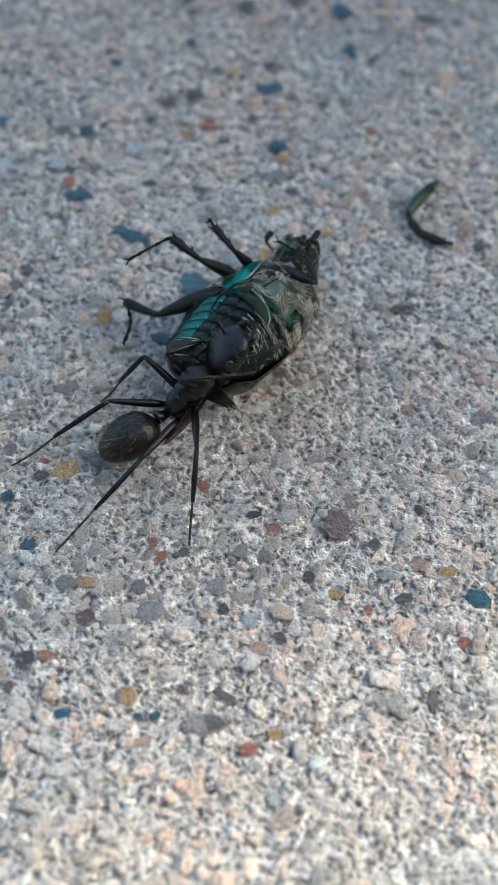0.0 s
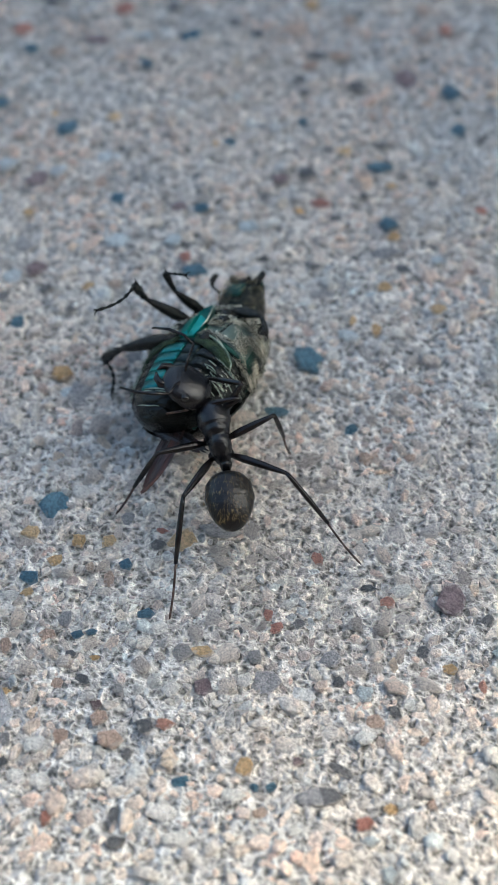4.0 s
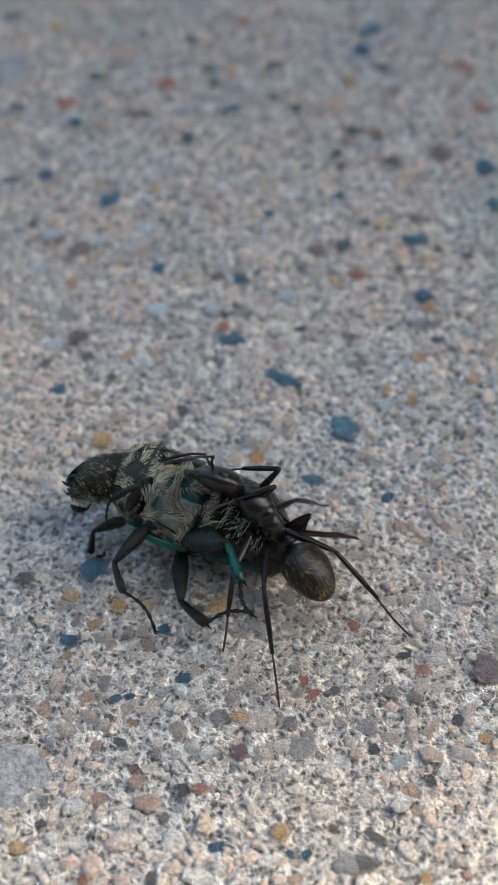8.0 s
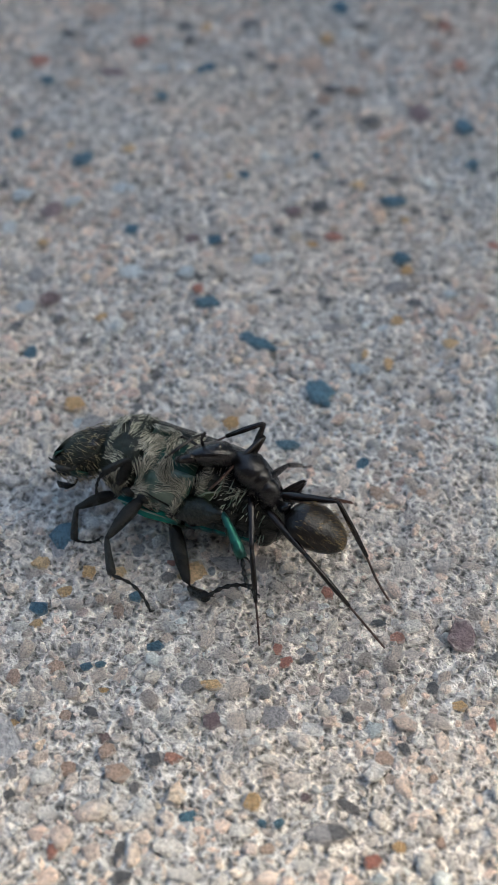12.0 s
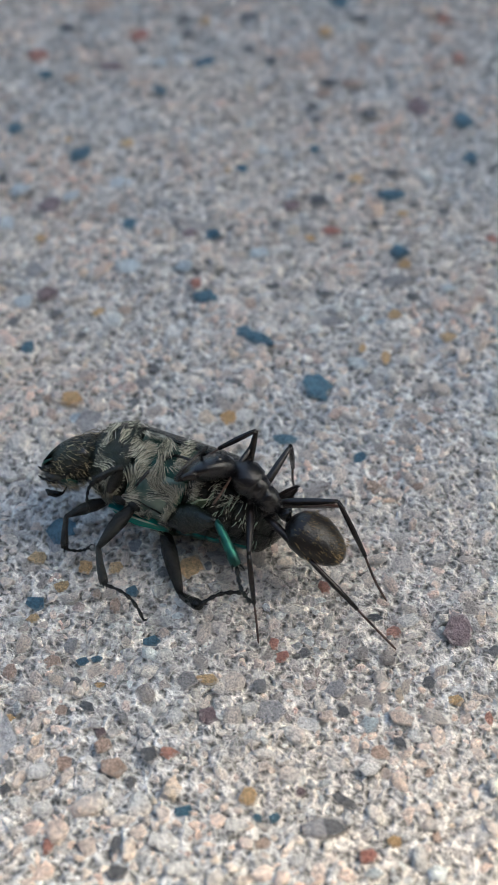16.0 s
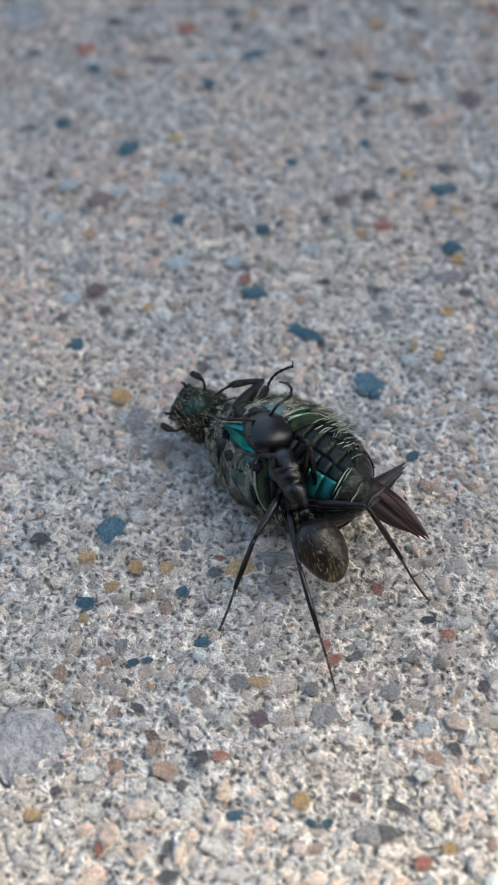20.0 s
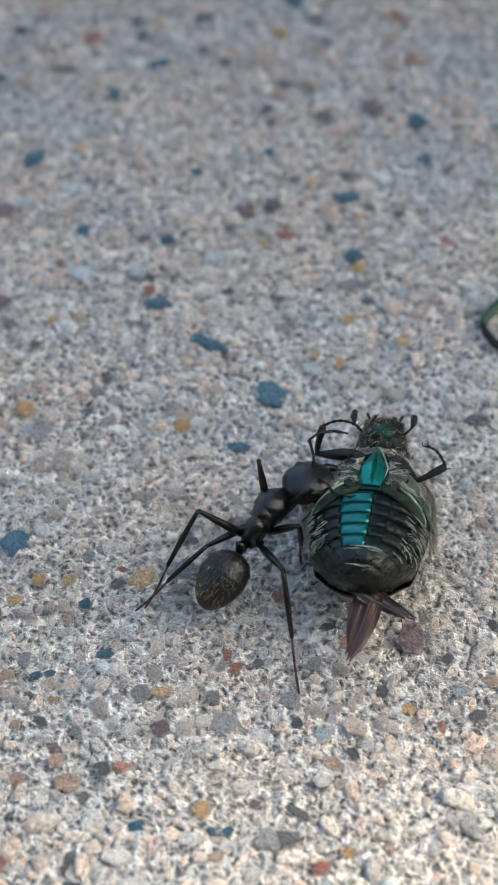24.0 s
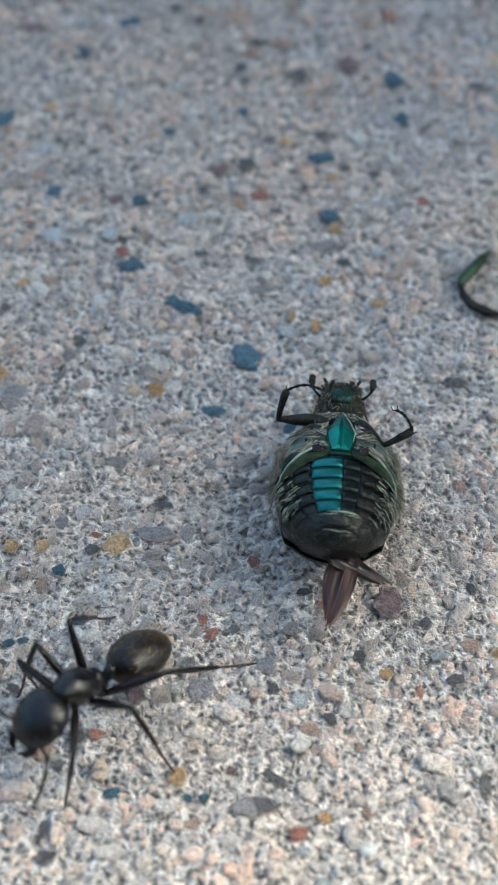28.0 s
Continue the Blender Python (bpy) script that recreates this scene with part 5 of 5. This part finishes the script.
# seconds; where each foot stands
FOOT_ROWS = {
    "LF": [
        (0, 6.28, -3.02, 4.53),
        (1, 5.54, -3.66, 2.70),
        (2, 6.56, -3.59, 3.12),
        (2.5, 4.49, -0.41, 2.47),
        (3, 1.70, -0.86, 1.85),
        (3.5, -0.25, -1.95, 3.12),
        (4, -2.02, -3.16, 4.54),
        (4.5, -2.03, -4.57, 4.81),
        (6.5, -2.26, -1.24, 3.32),
        (7, -1.56, -0.99, 3.14),
        (7.5, -1.65, -2.67, 3.94),
        (8, -2.07, -5.80, 5.60),
        (9, -1.08, -5.92, 5.54),
        (10, -0.37, -6.57, 5.43),
        (11, -0.42, -6.11, 5.35),
        (12, -0.61, -6.36, 5.34),
        (15, 0.05, -7.20, 5.50),
        (16, -0.23, -7.41, 5.31),
        (16.5, -1.85, -7.84, 4.87),
        (17, -2.25, -8.90, 4.19),
        (18, -4.41, -8.86, 4.01),
        (19, -4.08, -8.27, 4.42),
        (20, -1.32, -3.28, 3.81),
        (21, -1.67, -7.76, 2.21),
        (21.5, -1.55, -8.15, 2.35),
        (23.5, 4.05, -2.99, 2.74),
        (24, 4.06, -2.01, 2.20),
        (25, 2.71, -4.13, 2.20),
        (25.5, 4.97, -5.38, 2.20),
        (26, 4.16, -10.29, 0.15),
        (26.5, 2.40, -13.59, 0.15),
        (27, 2.79, -16.28, 0.15),
        (27.5, -3.77, -17.85, 0.15),
        (28, -3.40, -19.39, 0.15),
    ],
    "RF": [
        (0, 7.07, -5.39, 4.53),
        (1, 4.19, -5.77, 2.70),
        (2, 5.81, -5.97, 3.12),
        (2.5, 5.80, -2.54, 2.47),
        (3, 4.20, -0.72, 1.85),
        (3.5, 2.17, -1.32, 3.12),
        (4, -1.15, -0.82, 4.54),
        (4.5, -1.56, -2.12, 4.81),
        (6.5, -0.15, 0.11, 3.32),
        (7, 0.74, -0.02, 3.14),
        (7.5, -0.10, -0.71, 3.94),
        (8, -1.59, -3.35, 5.60),
        (9, -0.54, -3.48, 5.54),
        (10, -1.12, -4.18, 5.43),
        (11, -0.94, -3.66, 5.35),
        (12, -1.16, -3.92, 5.34),
        (15, -1.34, -5.13, 5.50),
        (16, -1.30, -5.15, 5.31),
        (16.5, -2.76, -5.51, 4.87),
        (17, -3.04, -6.53, 4.19),
        (18, -4.73, -6.38, 4.01),
        (19, -2.17, -6.65, 4.42),
        (20, 0.92, -2.18, 3.81),
        (21, -0.11, -5.80, 2.21),
        (21.5, -0.35, -5.96, 2.35),
        (23.5, 5.36, -5.12, 2.74),
        (24, 7.05, -4.02, 2.20),
        (25, 5.79, -5.99, 2.20),
        (25.5, 6.46, -8.66, 2.20),
        (26, 3.20, -12.95, 0.15),
        (26.5, -0.43, -12.50, 0.15),
        (27, 0.70, -16.37, 0.15),
        (27.5, -4.97, -14.46, 0.15),
        (28, -4.55, -14.31, 0.15),
    ],
    "LM": [
        (0, 0.15, -3.19, 0.15),
        (1, -0.18, -2.18, 0.15),
        (2, 0.08, -2.84, 0.15),
        (2.5, -0.43, -2.27, 0.15),
        (3, -3.66, -2.79, 0.15),
        (3.5, -4.77, -5.50, 0.15),
        (4, -4.52, -5.44, 0.15),
        (4.5, -4.45, -5.31, 0.15),
        (7, -4.65, -6.79, 0.15),
        (8, -1.31, -9.52, 0.15),
        (9, 1.26, -9.88, 0.15),
        (10, 1.37, -10.95, 0.15),
        (11, 1.34, -10.91, 0.15),
        (12, 1.50, -11.41, 0.15),
        (15, 1.51, -11.53, 0.15),
        (16, 1.62, -11.11, 0.15),
        (17, 1.56, -10.89, 0.15),
        (18, -2.39, -12.83, 0.15),
        (19, -2.92, -11.04, 0.15),
        (20, -2.64, -11.10, 0.15),
        (21, -2.23, -10.97, 0.15),
        (23.5, -3.90, -12.28, 0.15),
        (24, -3.35, -10.06, 0.15),
        (25.5, 2.29, -6.20, 0.60),
        (26, 3.36, -5.45, 0.15),
        (26.5, 4.54, -11.22, 0.15),
        (27, 5.02, -14.02, 0.15),
        (28, 0.95, -18.16, 0.15),
    ],
    "RM": [
        (0, 3.85, -11.37, 0.15),
        (1, 6.03, -8.43, 0.15),
        (2, 5.91, -8.54, 0.15),
        (2.5, 5.69, -8.50, 0.15),
        (3, 6.88, -6.52, 0.15),
        (3.5, 6.81, -6.67, 0.15),
        (4, 3.74, -2.15, 0.15),
        (4.5, 3.88, -2.03, 0.15),
        (6.5, 2.42, -3.02, 0.15),
        (7, 2.74, -3.35, 0.15),
        (7.5, 2.70, -3.09, 0.15),
        (8, 3.90, -1.10, 0.15),
        (10, 4.30, -0.90, 0.15),
        (11, 4.40, -0.80, 0.15),
        (12, 4.30, -0.80, 0.15),
        (15, 4.40, -1.40, 0.15),
        (17, 2.53, -4.76, 0.15),
        (19, 0.01, -4.71, 2.00),
        (21, 4.05, -6.44, 0.15),
        (23.5, 5.08, -6.82, 2.50),
        (24, 5.83, -6.49, 0.15),
        (25, 5.57, -12.69, 0.15),
        (25.5, 5.60, -12.48, 0.15),
        (26, -0.49, -13.13, 0.15),
        (26.5, -3.91, -11.78, 0.15),
        (27, -1.86, -15.18, 0.15),
        (28, -5.52, -14.50, 0.15),
    ],
    "LH": [
        (0, -3.88, -6.63, 0.15),
        (1, -4.06, -6.37, 0.15),
        (2, -3.81, -6.20, 0.15),
        (2.5, -4.12, -6.40, 0.15),
        (3, -4.11, -6.38, 0.15),
        (3.5, -4.10, -6.33, 0.15),
        (4, -2.02, -11.22, 0.15),
        (4.5, -0.22, -12.01, 0.15),
        (6.5, -1.81, -11.68, 0.15),
        (7, -1.76, -11.67, 0.15),
        (7.5, 1.13, -12.38, 0.15),
        (8, 1.15, -12.48, 0.15),
        (9, 5.05, -12.81, 0.15),
        (10, 8.16, -10.94, 0.15),
        (11, 6.76, -12.58, 0.15),
        (12, 7.37, -11.80, 0.15),
        (15, 7.24, -12.08, 0.15),
        (16, 8.21, -12.39, 0.15),
        (17, 7.44, -11.87, 0.15),
        (18, 2.59, -15.08, 0.15),
        (19, 2.89, -14.82, 0.15),
        (20, 2.72, -13.91, 0.15),
        (21, 2.64, -13.89, 0.15),
        (23.5, -1.86, -9.02, 0.15),
        (24, -1.38, -8.66, 0.15),
        (25, -3.60, -10.18, 0.15),
        (25.5, -3.45, -9.97, 0.15),
        (26, -2.03, -5.05, 0.15),
        (26.5, 2.72, -5.41, 0.15),
        (27, 5.16, -9.74, 0.15),
        (28, 4.50, -13.33, 0.15),
    ],
    "RH": [
        (0, -1.89, -11.32, 0.15),
        (1, -2.72, -11.68, 0.15),
        (2, -2.60, -11.81, 0.15),
        (2.5, 3.06, -11.91, 0.15),
        (3, 3.00, -11.52, 0.15),
        (3.5, 3.07, -11.57, 0.15),
        (4, 6.58, -8.60, 0.15),
        (4.5, 6.57, -8.81, 0.15),
        (6.5, 3.54, -10.65, 0.15),
        (7, 3.94, -11.07, 0.15),
        (7.5, 7.04, -9.30, 0.15),
        (8, 7.25, -8.92, 0.15),
        (9, 7.45, -8.97, 0.15),
        (10, 7.11, -8.70, 0.15),
        (11, 6.70, -8.65, 0.15),
        (12, 7.38, -8.72, 0.15),
        (15, 7.13, -8.86, 0.15),
        (16, 7.39, -9.03, 0.15),
        (17, 6.93, -8.94, 0.15),
        (18, 6.47, -8.81, 0.15),
        (19, 6.87, -9.03, 0.15),
        (20, 6.89, -8.91, 0.15),
        (21, 6.54, -8.90, 0.15),
        (23.5, 5.20, -13.34, 0.15),
        (24, 5.30, -13.20, 0.15),
        (25, -1.23, -15.18, 0.15),
        (25.5, -0.97, -15.12, 0.15),
        (26, -5.44, -8.40, 0.15),
        (26.5, -3.82, -7.02, 0.15),
        (27, -4.07, -12.27, 0.15),
        (28, -1.46, -10.75, 0.15),
    ],
}


# seconds; knee, ankle and toe of each of the beetle's legs, in the beetle's own space
BEETLE_LEG_ROWS = {
    ('F', 1): [
        (0, 0.54, 1.55, -3.13, 1.26, 1.57, -4.44, 0.43, 0.46, -5.24),
        (1, -0.30, 1.65, -2.78, 0.37, 1.58, -4.12, -0.24, 0.56, -5.19),
        (2, 0.32, 1.68, -3.17, 0.53, 1.22, -4.58, -0.31, 0.22, -5.50),
        (3, 2.76, 2.32, -1.29, 2.57, 3.20, -2.48, 1.00, 3.45, -2.66),
        (4, 1.29, 1.89, -3.30, 1.06, 1.39, -4.70, -0.45, 0.87, -4.81),
        (4.5, 1.29, 1.89, -3.30, 1.06, 1.39, -4.70, -0.45, 0.87, -4.81),
        (6.5, 2.60, 2.05, -2.18, 3.19, 1.70, -3.51, 1.99, 1.04, -4.34),
        (7.5, 2.60, 2.05, -2.18, 3.19, 1.70, -3.51, 1.99, 1.04, -4.34),
        (8, 1.85, 4.20, -2.50, 3.02, 4.00, -3.41, 1.59, 3.28, -3.35),
        (10, 1.85, 4.20, -2.50, 3.02, 4.00, -3.41, 1.59, 3.28, -3.35),
        (12, 1.02, 4.32, -2.80, 1.35, 3.93, -4.21, 2.45, 2.98, -3.55),
        (17, 1.02, 4.32, -2.80, 1.35, 3.93, -4.21, 2.45, 2.98, -3.55),
        (18, -0.68, 3.59, -2.58, -0.37, 4.10, -3.96, -1.11, 2.69, -4.13),
        (19, -0.68, 3.59, -2.58, -0.37, 4.10, -3.96, -1.11, 2.69, -4.13),
        (20, -1.02, 2.05, -1.27, -2.51, 1.90, -1.33, -3.72, 1.01, -1.88),
        (21.5, -0.99, 2.09, -2.07, -2.35, 1.98, -2.69, -2.28, 0.88, -3.85),
        (23.5, 2.81, 2.54, -1.48, 2.55, 2.78, -2.94, 1.03, 2.49, -3.36),
        (28, 2.81, 2.54, -1.48, 2.55, 2.78, -2.94, 1.03, 2.49, -3.36),
    ],
    ('F', -1): [
        (0, -2.30, 2.60, -1.00, -1.60, 3.70, -1.70, -0.60, 3.40, -2.60),
        (2, -2.30, 2.60, -1.00, -1.60, 3.70, -1.70, -0.60, 3.40, -2.60),
        (3, -2.30, 1.41, -1.48, -3.28, 1.35, -2.61, -2.43, 0.96, -3.91),
        (4, -2.73, 2.14, -1.59, -3.51, 0.87, -1.39, -4.13, -0.16, -2.45),
        (4.5, -2.73, 2.14, -1.59, -3.51, 0.87, -1.39, -4.13, -0.16, -2.45),
        (6.5, -2.79, 2.57, -1.92, -4.14, 2.78, -2.54, -2.85, 2.79, -3.49),
        (7.5, -2.79, 2.57, -1.92, -4.14, 2.78, -2.54, -2.85, 2.79, -3.49),
        (8, -2.30, 2.60, -1.00, -1.60, 3.70, -1.70, -0.60, 3.40, -2.60),
        (21.5, -2.30, 2.60, -1.00, -1.60, 3.70, -1.70, -0.60, 3.40, -2.60),
        (23.5, -1.87, 1.05, -1.61, -3.12, 1.33, -2.38, -2.25, 0.95, -3.67),
        (28, -1.87, 1.05, -1.61, -3.12, 1.33, -2.38, -2.25, 0.95, -3.67),
    ],
    ('M', 1): [
        (0, 1.25, -0.05, -3.58, 2.27, -0.33, -4.92, 3.70, -1.98, -4.66),
        (1, 0.81, -0.01, -3.65, 1.67, -0.28, -5.09, 2.99, -2.03, -5.26),
        (2, 1.15, 0.14, -3.76, 1.38, -0.67, -5.23, 2.79, -2.36, -5.18),
        (3, 2.10, 0.20, -0.60, 1.80, -1.20, 0.10, 1.30, -3.00, 0.40),
        (4, 2.05, 0.61, -3.73, 1.71, -0.30, -5.12, 2.72, -2.26, -5.09),
        (4.5, 2.05, 0.61, -3.73, 1.71, -0.30, -5.12, 2.72, -2.26, -5.09),
        (6.5, 3.28, 1.41, -1.42, 4.19, 0.02, -1.77, 4.50, -1.93, -2.75),
        (7.5, 3.28, 1.41, -1.42, 4.19, 0.02, -1.77, 4.50, -1.93, -2.75),
        (8, 2.10, 0.20, -0.60, 1.80, -1.20, 0.10, 1.30, -3.00, 0.40),
        (28, 2.10, 0.20, -0.60, 1.80, -1.20, 0.10, 1.30, -3.00, 0.40),
    ],
    ('M', -1): [
        (0, -2.10, 0.20, -0.60, -1.80, -1.20, 0.10, -1.30, -3.00, 0.40),
        (7.5, -2.10, 0.20, -0.60, -1.80, -1.20, 0.10, -1.30, -3.00, 0.40),
        (8, -0.49, 2.44, -4.03, -1.15, 1.46, -5.25, -0.97, -0.48, -6.27),
        (10, -0.49, 2.44, -4.03, -1.15, 1.46, -5.25, -0.97, -0.48, -6.27),
        (12, -0.47, 2.44, -4.03, -0.59, 1.65, -5.53, -0.47, -0.38, -6.36),
        (17, -0.47, 2.44, -4.03, -0.59, 1.65, -5.53, -0.47, -0.38, -6.36),
        (18, -0.13, 1.81, -4.09, 0.70, 0.69, -5.07, 1.41, -1.28, -5.56),
        (20, -2.10, 0.20, -0.60, -1.80, -1.20, 0.10, -1.30, -3.00, 0.40),
        (28, -2.10, 0.20, -0.60, -1.80, -1.20, 0.10, -1.30, -3.00, 0.40),
    ],
    ('H', 1): [
        (0, 3.51, -1.66, -1.55, 5.53, -1.42, -2.08, 5.05, -2.87, -0.79),
        (1, 3.73, -1.31, -2.09, 5.69, -1.50, -2.82, 5.80, -2.64, -1.18),
        (2, 3.83, -0.97, -1.48, 5.88, -1.04, -1.95, 5.86, -1.93, -0.16),
        (3, 2.10, -2.20, -0.50, 1.40, -3.60, 0.20, 0.60, -2.60, 0.90),
        (4, 3.98, -0.37, -1.64, 5.79, 0.16, -0.71, 4.88, -1.32, 0.28),
        (4.5, 3.98, -0.37, -1.64, 5.79, 0.16, -0.71, 4.88, -1.32, 0.28),
        (6.5, 2.10, -2.20, -0.50, 1.40, -3.60, 0.20, 0.60, -2.60, 0.90),
        (7.5, 2.10, -2.20, -0.50, 1.40, -3.60, 0.20, 0.60, -2.60, 0.90),
        (8, -0.43, -1.03, -4.53, -1.71, -2.51, -5.28, -2.07, -4.12, -4.15),
        (10, -0.43, -1.03, -4.53, -1.71, -2.51, -5.28, -2.07, -4.12, -4.15),
        (12, 1.23, -1.60, -4.44, -0.54, -2.55, -5.07, -0.91, -4.21, -4.01),
        (17, 1.23, -1.60, -4.44, -0.54, -2.55, -5.07, -0.91, -4.21, -4.01),
        (19, 2.10, -2.20, -0.50, 1.40, -3.60, 0.20, 0.60, -2.60, 0.90),
        (20, -1.42, -1.86, -1.12, -1.77, -3.73, -0.23, -0.10, -4.69, 0.30),
        (21.5, -0.51, -2.63, -2.74, -0.82, -4.71, -2.79, 0.60, -6.03, -2.30),
        (23.5, 2.10, -2.20, -0.50, 1.40, -3.60, 0.20, 0.60, -2.60, 0.90),
        (28, 2.10, -2.20, -0.50, 1.40, -3.60, 0.20, 0.60, -2.60, 0.90),
    ],
    ('H', -1): [
        (0, -2.10, -2.20, -0.50, -1.40, -3.60, 0.20, -0.60, -2.60, 0.90),
        (7.5, -2.10, -2.20, -0.50, -1.40, -3.60, 0.20, -0.60, -2.60, 0.90),
        (8, -3.24, -2.05, -1.92, -3.93, -3.27, -3.48, -4.95, -4.31, -4.86),
        (10, -3.24, -2.05, -1.92, -3.93, -3.27, -3.48, -4.95, -4.31, -4.86),
        (12, -3.23, -2.06, -1.94, -3.17, -3.46, -3.50, -4.14, -4.43, -4.97),
        (17, -3.23, -2.06, -1.94, -3.17, -3.46, -3.50, -4.14, -4.43, -4.97),
        (18, -0.36, -2.93, -1.08, 0.52, -4.64, -1.92, 1.17, -6.50, -2.24),
        (19, -1.12, -2.95, -1.01, -0.62, -4.97, -1.26, -0.59, -5.72, -3.12),
        (20, -2.10, -2.20, -0.50, -1.40, -3.60, 0.20, -0.60, -2.60, 0.90),
        (28, -2.10, -2.20, -0.50, -1.40, -3.60, 0.20, -0.60, -2.60, 0.90),
    ],
}


def motions():
    times = [i / 10 for i in range(281)]
    place = lambda r: Matrix.Translation(r[:3]) @ facing(*r[3:])  # noqa: E731
    beetle_rows, ant_rows, head_rows, gaster_rows = [], [], [], []
    leg_rows = {key: ([], []) for key in LEGS}
    for t in times:
        x, y, z, yaw, lift, belly = glide(BEETLE_ROWS, t)
        beetle_rows.append((t, metres(Matrix.Translation((x, y, z)) @ facing(yaw, lift, 180 - belly))))
        body = place(glide(ANT_ROWS, t))
        back = body.inverted()
        ant_rows.append((t, metres(body)))
        neck = body @ Vector((0, THORAX, -0.05))
        waist = body @ Vector((0, -0.12, -0.25))
        head_rows.append((t, metres(back @ Matrix.Translation(neck) @ facing(*glide(HEAD_ROWS, t)))))
        gaster_rows.append((t, metres(back @ Matrix.Translation(waist) @ facing(*glide(GASTER_ROWS, t)))))
        for key, hip in HIPS.items():
            h = body @ Vector(hip)
            f, s = FEMUR[key[1]], TIBIA[key[1]]
            foot = step(FOOT_ROWS[key], t)
            reach = foot - h
            d = min(max(reach.length, abs(s - f) + 0.2), 0.985 * (f + s))
            way = reach.normalized()
            foot = h + way * d
            out = body.to_3x3() @ Vector((math.copysign(0.45, hip[0]), 0.25 if key[1] == "F" else -0.1, 0))
            pole = Vector((0, 0, 1)) + out
            pole = (pole - way * pole.dot(way)).normalized()
            along = (f * f + d * d - s * s) / (2 * d)
            knee = h + way * along + pole * math.sqrt(max(0.0, f * f - along * along))
            leg_rows[key][0].append((t, metres(back @ bone(h, knee, Vector((0, 0, 1)) + pole))))
            leg_rows[key][1].append((t, metres(back @ bone(knee, foot, pole))))
    for (kind, side), (thigh, shin, foot) in BEETLE_LEGS.items():
        x, y, z = BEETLE_ROOTS[kind]
        root = Vector((side * x, y, z)) * K2
        thigh_rows, shin_rows, foot_rows = [], [], []
        for t in times:
            v = glide(BEETLE_LEG_ROWS[kind, side], t)
            joints = [root]
            for k, size in enumerate(BEETLE_LENGTHS[kind]):
                joints.append(joints[-1] + (Vector(v[3 * k:3 * k + 3]) - joints[-1]).normalized() * size)
            pole = (joints[1] - (joints[0] + joints[2]) / 2).normalized()
            thigh_rows.append((t, metres(bone(joints[0], joints[1], pole))))
            lower = bone(joints[1], joints[2], pole)
            shin_rows.append((t, metres(lower)))
            foot_rows.append((t, metres(lower.inverted() @ bone(joints[2], joints[3], pole))))
        walk(thigh, thigh_rows)
        walk(shin, shin_rows)
        walk(foot, foot_rows)
    walk(BEETLE, beetle_rows)
    walk(ANT, ant_rows)
    walk(ANT_HEAD, head_rows)
    walk(GASTER, gaster_rows)
    for key, (femur, tibia) in LEGS.items():
        walk(femur, leg_rows[key][0])
        walk(tibia, leg_rows[key][1])


motions()
